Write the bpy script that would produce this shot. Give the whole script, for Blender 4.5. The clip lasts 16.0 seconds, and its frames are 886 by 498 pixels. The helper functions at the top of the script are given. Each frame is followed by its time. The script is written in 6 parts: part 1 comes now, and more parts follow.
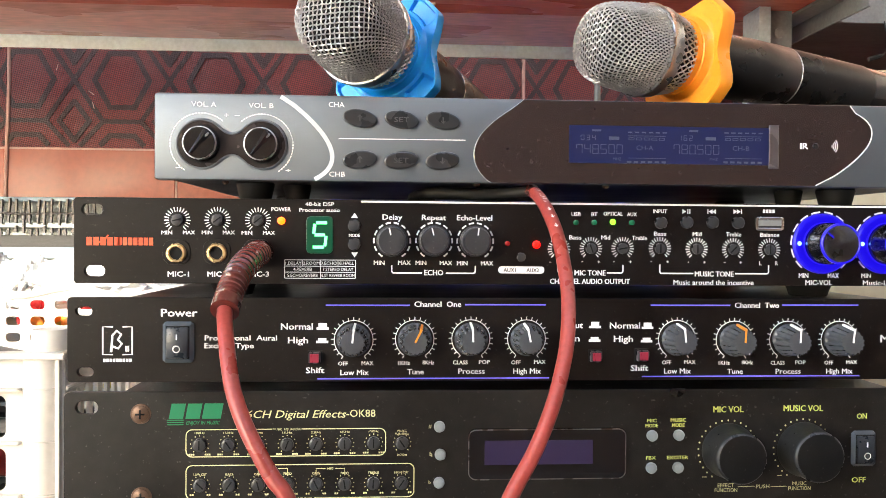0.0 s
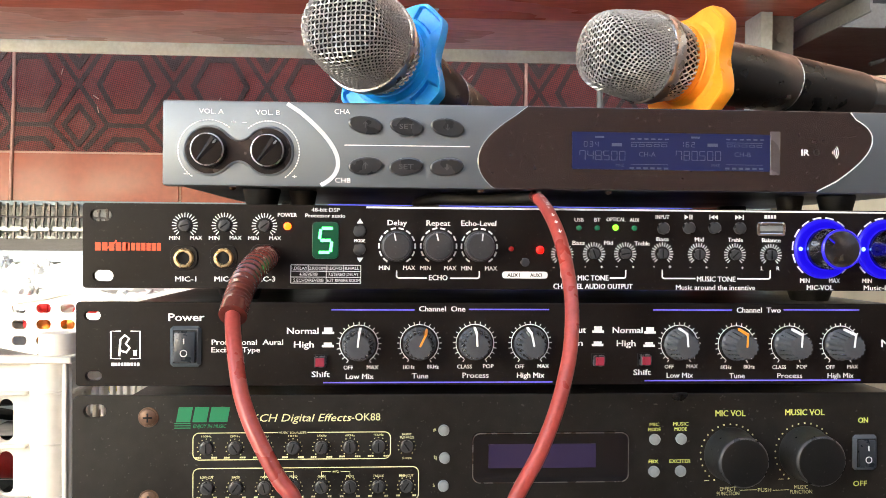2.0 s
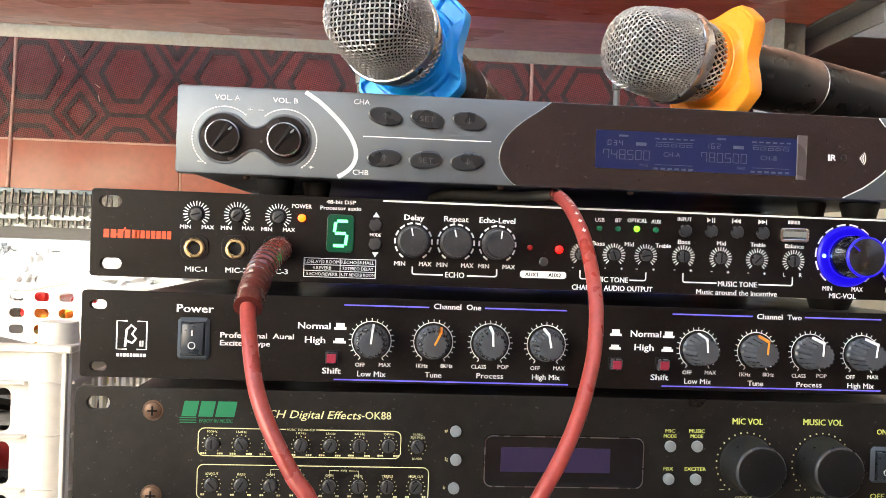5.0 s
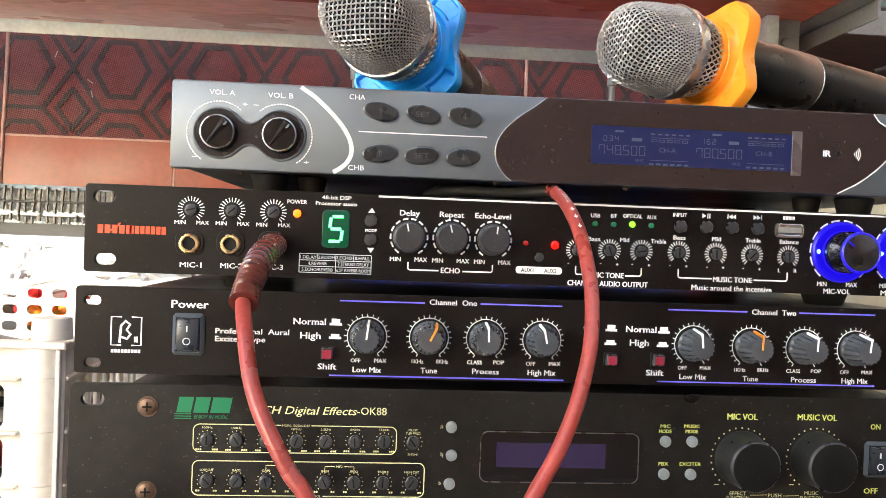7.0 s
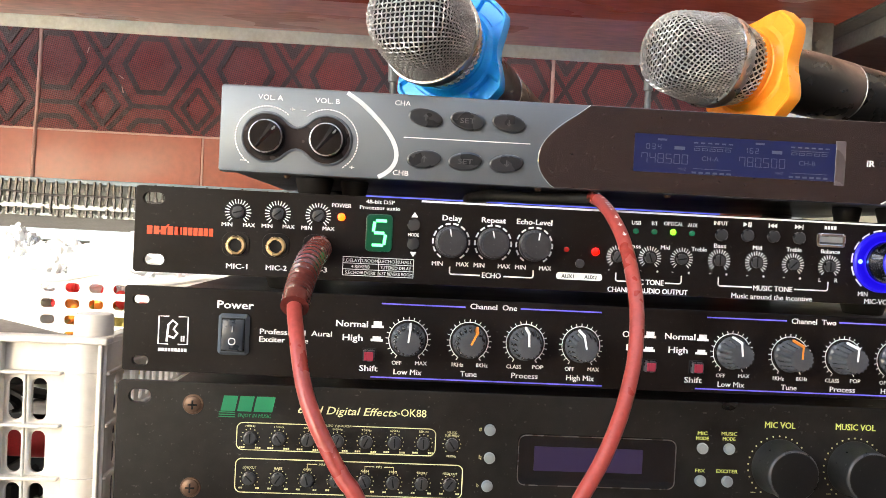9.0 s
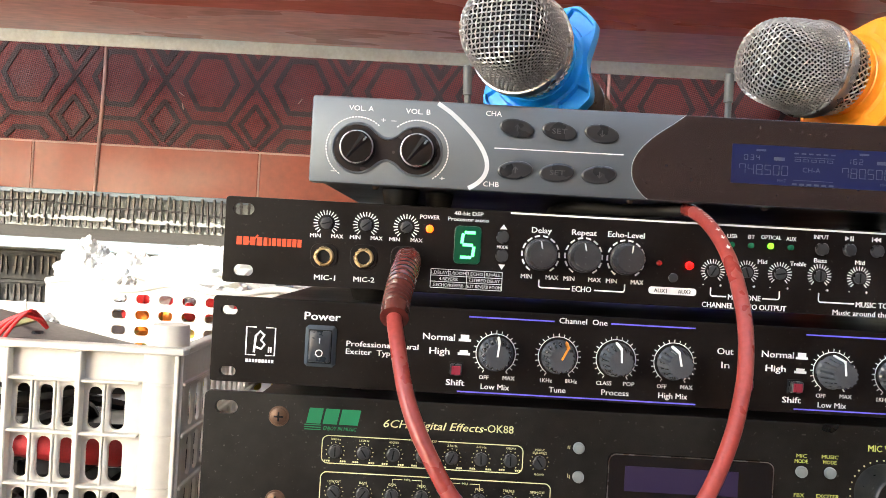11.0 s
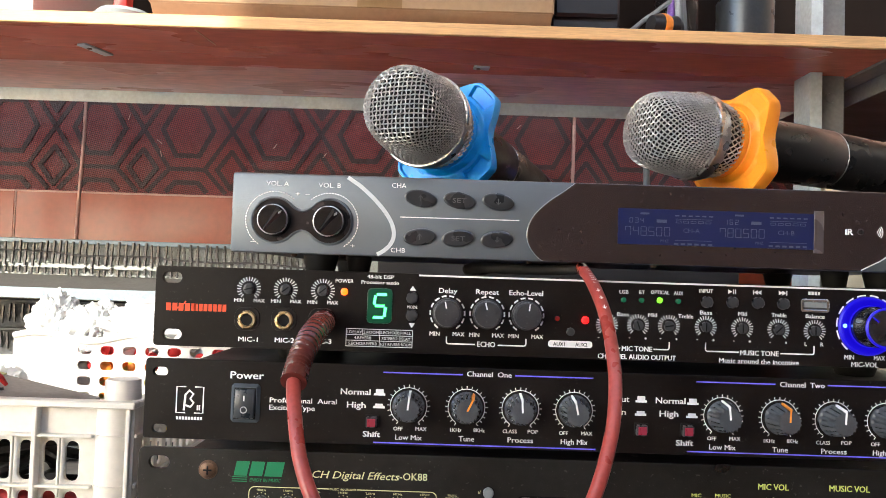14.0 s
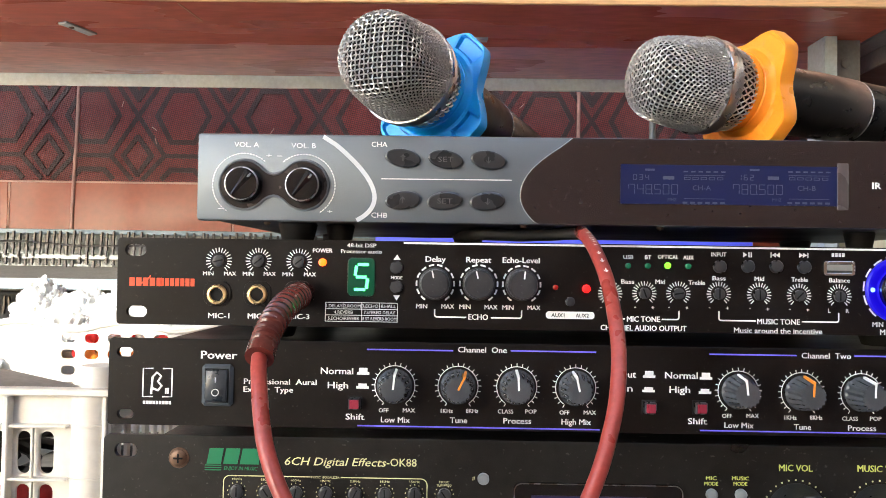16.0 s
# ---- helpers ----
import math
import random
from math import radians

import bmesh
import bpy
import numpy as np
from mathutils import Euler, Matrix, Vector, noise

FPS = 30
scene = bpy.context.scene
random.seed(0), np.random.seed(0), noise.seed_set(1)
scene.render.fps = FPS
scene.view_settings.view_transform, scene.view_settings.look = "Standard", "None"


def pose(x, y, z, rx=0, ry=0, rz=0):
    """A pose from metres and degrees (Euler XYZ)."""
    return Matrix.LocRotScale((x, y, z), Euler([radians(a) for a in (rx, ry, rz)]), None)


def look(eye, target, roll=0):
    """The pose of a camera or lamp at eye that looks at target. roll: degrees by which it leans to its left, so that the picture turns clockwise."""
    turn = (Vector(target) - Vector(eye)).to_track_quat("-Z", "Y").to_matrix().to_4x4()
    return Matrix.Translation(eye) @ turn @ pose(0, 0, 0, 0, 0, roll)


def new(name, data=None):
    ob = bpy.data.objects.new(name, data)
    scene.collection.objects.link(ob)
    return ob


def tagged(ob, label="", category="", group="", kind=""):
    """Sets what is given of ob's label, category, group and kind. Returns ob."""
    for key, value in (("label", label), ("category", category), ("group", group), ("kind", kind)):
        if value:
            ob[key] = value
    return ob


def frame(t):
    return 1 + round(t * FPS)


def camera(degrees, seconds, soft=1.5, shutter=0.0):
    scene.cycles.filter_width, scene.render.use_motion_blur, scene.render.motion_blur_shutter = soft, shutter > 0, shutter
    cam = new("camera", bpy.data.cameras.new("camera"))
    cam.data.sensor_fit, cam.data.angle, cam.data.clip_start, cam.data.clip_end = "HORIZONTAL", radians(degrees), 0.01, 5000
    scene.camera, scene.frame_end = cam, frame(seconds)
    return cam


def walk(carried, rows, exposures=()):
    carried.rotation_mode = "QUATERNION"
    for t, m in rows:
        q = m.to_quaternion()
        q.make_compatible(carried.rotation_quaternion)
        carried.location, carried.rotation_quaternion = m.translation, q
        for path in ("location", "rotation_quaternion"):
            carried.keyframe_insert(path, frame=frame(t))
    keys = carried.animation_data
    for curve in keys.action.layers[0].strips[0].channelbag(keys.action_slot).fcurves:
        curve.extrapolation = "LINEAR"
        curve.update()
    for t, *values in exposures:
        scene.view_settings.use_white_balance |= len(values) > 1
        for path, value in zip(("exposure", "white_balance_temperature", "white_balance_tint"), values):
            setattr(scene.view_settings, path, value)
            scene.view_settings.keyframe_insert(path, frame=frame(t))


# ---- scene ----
import itertools

cam = camera(60.75, 16.0, 0.75)
PATH = [
    (0, (0.1659, -0.4010, 0.1807), (0.2894, 1.5950, 0.1554), 0.42),
    (0.5, (0.1659, -0.4017, 0.1812), (0.2886, 1.5943, 0.1549), 0.42),
    (1, (0.1638, -0.4025, 0.1816), (0.2841, 1.5937, 0.1559), 0.50),
    (1.5, (0.1630, -0.4041, 0.1820), (0.2779, 1.5925, 0.1609), 0.46),
    (2, (0.1644, -0.4050, 0.1820), (0.2823, 1.5914, 0.1643), 0.44),
    (2.5, (0.1639, -0.4050, 0.1821), (0.2861, 1.5912, 0.1667), 0.52),
    (3, (0.1614, -0.4054, 0.1828), (0.2837, 1.5909, 0.1705), 0.79),
    (3.5, (0.1563, -0.4008, 0.1824), (0.2763, 1.5956, 0.1748), 1.58),
    (4, (0.1528, -0.3972, 0.1809), (0.2745, 1.5991, 0.1725), 1.94),
    (6.5, (0.1527, -0.3942, 0.1787), (0.3015, 1.6002, 0.1570), 1.97),
    (7, (0.1520, -0.3943, 0.1786), (0.3019, 1.5999, 0.1563), 2.04),
    (7.5, (0.1522, -0.3933, 0.1786), (0.3047, 1.6007, 0.1502), 2.30),
    (8, (0.1468, -0.3938, 0.1796), (0.3012, 1.5999, 0.1441), 2.66),
    (8.5, (0.1440, -0.3946, 0.1812), (0.2854, 1.6000, 0.1396), 2.83),
    (9, (0.1388, -0.3977, 0.1830), (0.2432, 1.5992, 0.1469), 2.82),
    (9.5, (0.1330, -0.3986, 0.1837), (0.1876, 1.6005, 0.1637), 2.68),
    (12, (0.1075, -0.3835, 0.1753), (0.0949, 1.6165, 0.1799), 3.20),
    (12.5, (0.1097, -0.3816, 0.1746), (0.0931, 1.6183, 0.1722), 3.11),
    (13, (0.1183, -0.3873, 0.1784), (0.1036, 1.6127, 0.1702), 3.09),
    (13.5, (0.1376, -0.4082, 0.1909), (0.1245, 1.5917, 0.2081), 2.69),
    (14, (0.1604, -0.4240, 0.1993), (0.1588, 1.5745, 0.2760), 1.84),
    (14.5, (0.1896, -0.4234, 0.2004), (0.2331, 1.5726, 0.3182), 1.08),
    (15, (0.1953, -0.4156, 0.1971), (0.2548, 1.5801, 0.3134), 0.76),
    (15.5, (0.1917, -0.4070, 0.1931), (0.2303, 1.5905, 0.2862), 0.65),
    (16, (0.1723, -0.3874, 0.1871), (0.1469, 1.6117, 0.2411), 0.84),
]
EXPOSURE = [(0.0, 3.26, 6850, 9), (9.5, 3.2, 6850, 9), (12.0, 3.0, 6700, 9), (13.5, 2.88, 6600, 9), (14.5, 2.78, 6500, 9), (16.0, 2.96, 6600, 9)]
walk(cam, [(t, look(eye, target, roll)) for t, eye, target, roll in PATH], EXPOSURE)

# world, sun, light
SUN_AZ, SUN_EL = 25.0, 25.0     # degrees: from the front, turned to the left; height
world = bpy.data.worlds.new("sky")
scene.world = world
world.use_nodes = True
wn = world.node_tree
sky = wn.nodes.new("ShaderNodeTexSky")
sky.sky_type = "NISHITA"
sky.sun_disc = False
sky.sun_elevation = radians(SUN_EL)
sky.sun_rotation = radians(180 + SUN_AZ)
wn.nodes["Background"].inputs[1].default_value = 0.15
wn.links.new(sky.outputs[0], wn.nodes["Background"].inputs[0])
sun_data = bpy.data.lights.new("sun", "SUN")
sun_data.energy, sun_data.angle, sun_data.color = 1.4, radians(0.6), (1.0, 0.93, 0.82)
sun = new("sun", sun_data)
sun_from = Vector((-math.sin(radians(SUN_AZ)) * math.cos(radians(SUN_EL)), -math.cos(radians(SUN_AZ)) * math.cos(radians(SUN_EL)), math.sin(radians(SUN_EL))))
sun.matrix_world = look(sun_from * 5, (0, 0, 0))


# ---- materials ----
def mat(name, color, rough=0.5, metal=0.0, vary=0.12, scale=60.0, bump=0.0, bump_scale=400.0, spots=0.0, spot_color=(0.5, 0.5, 0.48), stretch=(1, 1, 1), coat=0.0, rough_vary=0.12, spot_scale=220.0, spec=0.5):
    """A surface with colour variation at two scales, uneven gloss, fine relief and, with spots, lighter specks such as
    dust.
    """
    m = bpy.data.materials.new(name)
    m.use_nodes = True
    nt = m.node_tree
    n, l = nt.nodes, nt.links
    b = n["Principled BSDF"]
    tc = n.new("ShaderNodeTexCoord")
    mp = n.new("ShaderNodeMapping")
    mp.inputs["Scale"].default_value = stretch
    l.new(tc.outputs["Object"], mp.inputs[0])
    big, small = n.new("ShaderNodeTexNoise"), n.new("ShaderNodeTexNoise")
    big.inputs["Scale"].default_value, small.inputs["Scale"].default_value = scale, scale * 9
    big.inputs["Detail"].default_value = small.inputs["Detail"].default_value = 3
    for t in (big, small):
        l.new(mp.outputs[0], t.inputs[0])
    add = n.new("ShaderNodeMath")
    add.operation = "ADD"
    l.new(big.outputs[0], add.inputs[0])
    l.new(small.outputs[0], add.inputs[1])
    rng = n.new("ShaderNodeMapRange")
    rng.inputs[1].default_value, rng.inputs[2].default_value = 0.6, 1.4
    rng.inputs[3].default_value, rng.inputs[4].default_value = 1 - vary, 1 + vary
    l.new(add.outputs[0], rng.inputs[0])
    mul = n.new("ShaderNodeVectorMath")
    mul.operation = "SCALE"
    mul.inputs[0].default_value = color
    l.new(rng.outputs[0], mul.inputs["Scale"])
    out = mul.outputs[0]
    if spots:
        sp = n.new("ShaderNodeTexNoise")
        sp.inputs["Scale"].default_value, sp.inputs["Detail"].default_value = spot_scale, 4
        l.new(tc.outputs["Object"], sp.inputs[0])
        cr = n.new("ShaderNodeMapRange")
        cr.inputs[1].default_value, cr.inputs[2].default_value = 0.66, 0.74
        l.new(sp.outputs[0], cr.inputs[0])
        amt = n.new("ShaderNodeMath")
        amt.operation = "MULTIPLY"
        amt.inputs[1].default_value = spots
        l.new(cr.outputs[0], amt.inputs[0])
        mix = n.new("ShaderNodeMixRGB")
        mix.inputs[2].default_value = (*spot_color, 1)
        l.new(amt.outputs[0], mix.inputs[0])
        l.new(out, mix.inputs[1])
        out = mix.outputs[0]
    l.new(out, b.inputs["Base Color"])
    rr = n.new("ShaderNodeMapRange")
    rr.inputs[1].default_value, rr.inputs[2].default_value = 0.3, 0.7
    rr.inputs[3].default_value, rr.inputs[4].default_value = max(0.02, rough - rough_vary), min(1, rough + rough_vary)
    l.new(big.outputs[0], rr.inputs[0])
    l.new(rr.outputs[0], b.inputs["Roughness"])
    b.inputs["Metallic"].default_value = metal
    b.inputs["Coat Weight"].default_value = coat
    b.inputs["Specular IOR Level"].default_value = spec
    if bump:
        bn, bt = n.new("ShaderNodeBump"), n.new("ShaderNodeTexNoise")
        bt.inputs["Scale"].default_value = bump_scale
        l.new(mp.outputs[0], bt.inputs[0])
        l.new(bt.outputs[0], bn.inputs["Height"])
        bn.inputs["Strength"].default_value, bn.inputs["Distance"].default_value = bump, 0.0006
        l.new(bn.outputs[0], b.inputs["Normal"])
    return m


def glow(name, color, strength, base=(0.02, 0.02, 0.02)):
    m = mat(name, base, 0.3, vary=0.04, rough_vary=0.02)
    b = m.node_tree.nodes["Principled BSDF"]
    b.inputs["Emission Color"].default_value, b.inputs["Emission Strength"].default_value = (*color, 1), strength
    return m


def see_through(name, color, rough=0.05, weight=1.0):
    m = mat(name, color, rough, rough_vary=0.03, vary=0.03)
    b = m.node_tree.nodes["Principled BSDF"]
    b.inputs["Transmission Weight"].default_value = weight
    b.inputs["IOR"].default_value = 1.2
    return m


M_BLACK = mat("black_anodised_panel", (0.0066, 0.0045, 0.0037), 0.42, 0.0, 0.25, 25, 0.08, 1500, 0.10, (0.2, 0.19, 0.17), spot_scale=520, spec=0.22)
M_BLACKD3 = mat("black_worn_panel", (0.0115, 0.0100, 0.0086), 0.42, 0.0, 0.45, 14, 0.12, 1200, 0.4, (0.13, 0.125, 0.115), spot_scale=480, spec=0.3, rough_vary=0.2)
M_CASE = mat("black_painted_steel_case", (0.018, 0.016, 0.015), 0.4, 0.0, 0.3, 12, 0.15, 900, 0.7, (0.25, 0.24, 0.22), spot_scale=160)
M_WHITE = mat("white_screen_print", (0.88, 0.87, 0.85), 0.55, vary=0.06, scale=300)
M_YELLOW = mat("pale_yellow_screen_print", (0.72, 0.68, 0.36), 0.6, vary=0.08, scale=300)
M_LIME = mat("yellow_screen_print", (0.62, 0.66, 0.16), 0.6, vary=0.08, scale=300)
M_GREENP = mat("green_screen_print", (0.0, 0.17, 0.068), 0.5, vary=0.1, scale=300)
M_REDP = mat("red_orange_screen_print", (0.75, 0.075, 0.02), 0.5, vary=0.08, scale=300)
M_BLUEP = mat("blue_violet_screen_print", (0.17, 0.15, 0.85), 0.5, vary=0.08, scale=300)
M_DARKP = mat("dark_print", (0.03, 0.03, 0.03), 0.6, vary=0.05)
M_KNOB = mat("black_moulded_knob", (0.007, 0.007, 0.007), 0.33, vary=0.15, scale=150, bump=0.06, bump_scale=1500, spots=0.10, spot_color=(0.25, 0.24, 0.22), spot_scale=420, spec=0.32, rough_vary=0.04)
M_KNOBDUST = mat("dusty_black_knob_flank", (0.016, 0.0165, 0.016), 0.36, vary=0.3, scale=60, bump=0.1, bump_scale=900, spots=0.3, spot_color=(0.16, 0.16, 0.15), spot_scale=260)
M_KNOBG = mat("dark_grey_soft_knob", (0.032, 0.032, 0.034), 0.40, vary=0.15, scale=150, bump=0.12, bump_scale=1500, spots=0.15, spot_scale=500)
M_KNOBS = mat("smoky_shiny_knob", (0.066, 0.071, 0.078), 0.20, vary=0.15, scale=200, coat=0.5, rough_vary=0.06)
M_GLOSS = mat("gloss_black_knob", (0.008, 0.008, 0.008), 0.12, vary=0.1, coat=0.8, rough_vary=0.05)
M_ORANGEP = mat("orange_pointer_paint", (0.85, 0.27, 0.02), 0.5, vary=0.05)
M_GOLD = mat("brass_jack_collar", (0.85, 0.62, 0.32), 0.3, 0.7, 0.1, 200)
M_STEEL = mat("bright_steel", (0.62, 0.61, 0.58), 0.25, 1.0, 0.1, 120)
M_SCREW = mat("bronzed_screw", (0.13, 0.080, 0.055), 0.5, 0.8, 0.25, 300)
M_BLACKHOLE = mat("dark_cavity", (0.004, 0.004, 0.004), 0.9, vary=0.05)
M_RUBBER = mat("black_rubber", (0.012, 0.012, 0.012), 0.6, vary=0.2, scale=100, bump=0.1)
M_ANT = mat("grey_antenna_plastic", (0.10, 0.105, 0.10), 0.5, vary=0.12, scale=150)
M_BTNGREY = mat("grey_push_button", (0.030, 0.031, 0.033), 0.32, vary=0.1, scale=200)
M_BTNWHITE = mat("light_grey_push_button", (0.22, 0.24, 0.24), 0.35, vary=0.06, scale=200)
M_BTNRED = mat("dull_red_push_button", (0.28, 0.022, 0.045), 0.35, vary=0.12, scale=200)
M_ROCKER = mat("blue_black_rocker", (0.02, 0.026, 0.033), 0.35, vary=0.15, scale=150)
M_FRAMEGREY = mat("grey_switch_frame", (0.055, 0.07, 0.085), 0.4, vary=0.12, scale=150)
M_SILVER = mat("brushed_silver_grey_plate", (0.128, 0.145, 0.161), 0.40, 0.5, 0.06, 60, 0.12, 250, spots=0.10, spot_color=(0.3, 0.3, 0.3), spot_scale=300, stretch=(1, 40, 40))
M_SMOKE = mat("smoked_brown_glossy_window", (0.024, 0.0165, 0.0165), 0.13, 0.0, 0.06, 30, spots=0.08, spot_color=(0.3, 0.26, 0.25), spot_scale=420, coat=0.7, rough_vary=0.04)
M_LCD = glow("dark_blue_display", (0.02, 0.032, 0.14), 0.012, (0.008, 0.012, 0.055))
M_LCDINK = mat("grey_display_segment", (0.10, 0.11, 0.145), 0.5, vary=0.05)
M_LCD3 = glow("violet_grey_display", (0.09, 0.055, 0.2), 0.013, (0.020, 0.014, 0.034))
M_SMOKE3 = mat("dark_tinted_display_window", (0.006, 0.006, 0.007), 0.12, vary=0.1, coat=0.5, rough_vary=0.05)
M_LEDG = glow("lit_lime_led", (0.14, 1.0, 0.02), 0.5)
M_LEDGOFF = mat("dark_green_led", (0.01, 0.13, 0.06), 0.2, vary=0.1)
M_LEDR = glow("lit_red_led", (1.0, 0.0008, 0.001), 2.2)
M_LEDROFF = mat("dark_red_led", (0.3, 0.012, 0.01), 0.2, vary=0.1)
M_LEDO = glow("lit_orange_led", (1.0, 0.05, 0.002), 1.4)
M_SEG = glow("lit_green_digit_segment", (0.045, 1.0, 0.15), 1.2)
# weak emission stands for the digit's glow spreading over its window
M_SEGBACK = glow("green_glow_digit_window", (0.0, 0.30, 0.13), 0.028, (0.0, 0.012, 0.006))
M_BLUELIT = glow("blue_lit_ring", (0.015, 0.006, 1.0), 0.085, (0.006, 0.003, 0.14))
M_BLUEDIM = glow("dim_blue_lit_plastic", (0.012, 0.004, 0.8), 0.022, (0.006, 0.003, 0.10))
M_BLUESPOT = glow("blue_lamp_spot", (0.12, 0.30, 1.0), 0.7)
M_SPUN = mat("spun_dark_metal_cap", (0.12, 0.116, 0.116), 0.36, 1.0, 0.15, 90)
M_SPUN_NODES = M_SPUN.node_tree.nodes
tan_ = M_SPUN_NODES.new("ShaderNodeTangent")
tan_.direction_type, tan_.axis = "RADIAL", "Y"
M_SPUN.node_tree.links.new(tan_.outputs[0], M_SPUN_NODES["Principled BSDF"].inputs["Tangent"])
M_SPUN_NODES["Principled BSDF"].inputs["Anisotropic"].default_value = 0.85
M_CHROME = mat("dark_chrome_knob_side", (0.20, 0.20, 0.22), 0.2, 1.0, 0.1, 120)
M_CABLE = mat("faded_red_rubber_cable", (0.33, 0.050, 0.040), 0.34, vary=0.22, scale=55, bump=0.12, bump_scale=900, spots=0.12, spot_color=(0.55, 0.2, 0.16), spot_scale=160)
# pale spots in the colour stand for specular dots on the glossy boot
M_BOOT = mat("brown_red_ribbed_boot", (0.105, 0.022, 0.018), 0.2, vary=0.2, scale=80, bump=0.15, bump_scale=900, spots=0.35, spot_color=(0.6, 0.5, 0.45), spot_scale=330, coat=0.3)
M_MESH = mat("nickel_wire_mesh", (0.56, 0.55, 0.53), 0.34, 0.85, 0.1, 300, rough_vary=0.05)
M_BAND = mat("nickel_band", (0.42, 0.41, 0.40), 0.3, 1.0, 0.1, 150)
M_FOAM = mat("black_foam", (0.008, 0.008, 0.008), 0.9, vary=0.2, scale=600)
M_BLUER = mat("sky_blue_silicone", (0.0, 0.35, 0.86), 0.38, vary=0.06, scale=90, bump=0.05)
M_ORANGER = mat("orange_silicone", (1.0, 0.34, 0.022), 0.38, vary=0.05, scale=90, bump=0.05)
for soft in (M_BLUER, M_ORANGER):
    soft.node_tree.nodes["Principled BSDF"].inputs["Subsurface Weight"].default_value = 0.15
    soft.node_tree.nodes["Principled BSDF"].inputs["Subsurface Scale"].default_value = 0.006
M_MIC = mat("satin_black_microphone_body", (0.009, 0.0085, 0.0085), 0.33, vary=0.15, scale=60, bump=0.06, bump_scale=2000, spots=0.12, spot_scale=500, spec=0.32)


def woven(name, dark, bright, pitch=0.0062, rough=0.55):
    """Printed cloth weave: slanting threads, bright on dark, with worn patches and relief."""
    m = mat(name, bright, rough, vary=0.35, scale=14)
    nt = m.node_tree
    n, l = nt.nodes, nt.links
    b = n["Principled BSDF"]
    old = b.inputs["Base Color"].links[0].from_socket
    tc, sep = n.new("ShaderNodeTexCoord"), n.new("ShaderNodeSeparateXYZ")
    l.new(tc.outputs["Object"], sep.inputs[0])

    def math_node(op, a, c):
        k = n.new("ShaderNodeMath")
        k.operation = op
        for i, v in ((0, a), (1, c)):
            if v is None:
                continue
            if isinstance(v, float):
                k.inputs[i].default_value = v
            else:
                l.new(v, k.inputs[i])
        return k.outputs[0]

    w = 2 * math.pi / pitch
    u = math_node("SINE", math_node("MULTIPLY", math_node("ADD", sep.outputs[0], math_node("MULTIPLY", sep.outputs[2], 0.6)), w), None)
    v = math_node("SINE", math_node("MULTIPLY", math_node("SUBTRACT", sep.outputs[2], math_node("MULTIPLY", sep.outputs[0], 0.6)), w), None)
    thread = math_node("MULTIPLY", u, v)
    rng = n.new("ShaderNodeMapRange")
    rng.inputs[1].default_value, rng.inputs[2].default_value = -0.55, 0.35
    l.new(thread, rng.inputs[0])
    mix = n.new("ShaderNodeMixRGB")
    mix.inputs[1].default_value = (*dark, 1)
    l.new(rng.outputs[0], mix.inputs[0])
    l.new(old, mix.inputs[2])
    l.new(mix.outputs[0], b.inputs["Base Color"])
    bn = n.new("ShaderNodeBump")
    bn.inputs["Strength"].default_value, bn.inputs["Distance"].default_value = 0.5, 0.0008
    l.new(thread, bn.inputs["Height"])
    l.new(bn.outputs[0], b.inputs["Normal"])
    return m


M_WALLRED = woven("dark_red_woven_look_tile", (0.030, 0.005, 0.006), (0.175, 0.018, 0.017))
M_WALLBLK = woven("black_woven_look_band", (0.012, 0.005, 0.006), (0.034, 0.010, 0.010))
M_JOINT = mat("pinkish_brown_joint_strip", (0.40, 0.23, 0.19), 0.6, vary=0.25, scale=40)
M_UPPERROW = mat("very_dark_brown_upper_row", (0.0045, 0.0026, 0.0022), 0.8, vary=0.3, scale=8, spec=0.08)
M_GROUND = mat("pale_concrete", (0.52, 0.50, 0.46), 0.8, vary=0.15, scale=1.5, bump=0.2, bump_scale=40)
M_PRINTGREY = mat("pale_grey_painted_band", (0.62, 0.64, 0.65), 0.5, vary=0.08, scale=120)
# dark slate colour stands for the shade under the rack's sloping sheet
M_RACKSHADE = mat("shaded_slate_steel_sheet", (0.05, 0.056, 0.062), 0.6, 0.2, 0.4, 30, 0.1, 200)
M_WALLORANGE = mat("terracotta_orange_tile", (0.235, 0.040, 0.016), 0.42, vary=0.25, scale=9, bump=0.08, bump_scale=60)
M_GROUT = mat("dirty_pink_grout", (0.42, 0.25, 0.20), 0.8, vary=0.2, scale=50)
M_PLASTER = mat("grey_plaster", (0.45, 0.42, 0.39), 0.8, vary=0.12, scale=4, bump=0.2, bump_scale=40)
M_PIER = mat("brown_grey_plaster", (0.30, 0.23, 0.18), 0.8, vary=0.2, scale=5, bump=0.2, bump_scale=40)
M_FLOOR = mat("grey_cement", (0.46, 0.44, 0.41), 0.7, vary=0.2, scale=5, bump=0.2, bump_scale=60)
M_BOARDRED = mat("red_brown_laminate", (0.52, 0.138, 0.094), 0.25, vary=0.3, scale=5, stretch=(0.7, 2.5, 1), bump=0.1, bump_scale=40, spots=0.16, spot_color=(0.58, 0.30, 0.23), spot_scale=9)
M_BOARDPALE = mat("worn_pink_brown_laminate", (0.64, 0.35, 0.29), 0.32, vary=0.35, scale=6, stretch=(0.7, 2.5, 1), bump=0.1, bump_scale=40, spots=0.35, spot_color=(0.70, 0.56, 0.50), spot_scale=11)
M_PLY = mat("plywood_edge", (0.62, 0.36, 0.16), 0.6, vary=0.3, scale=14, stretch=(0.5, 1, 14), bump=0.2, bump_scale=150)
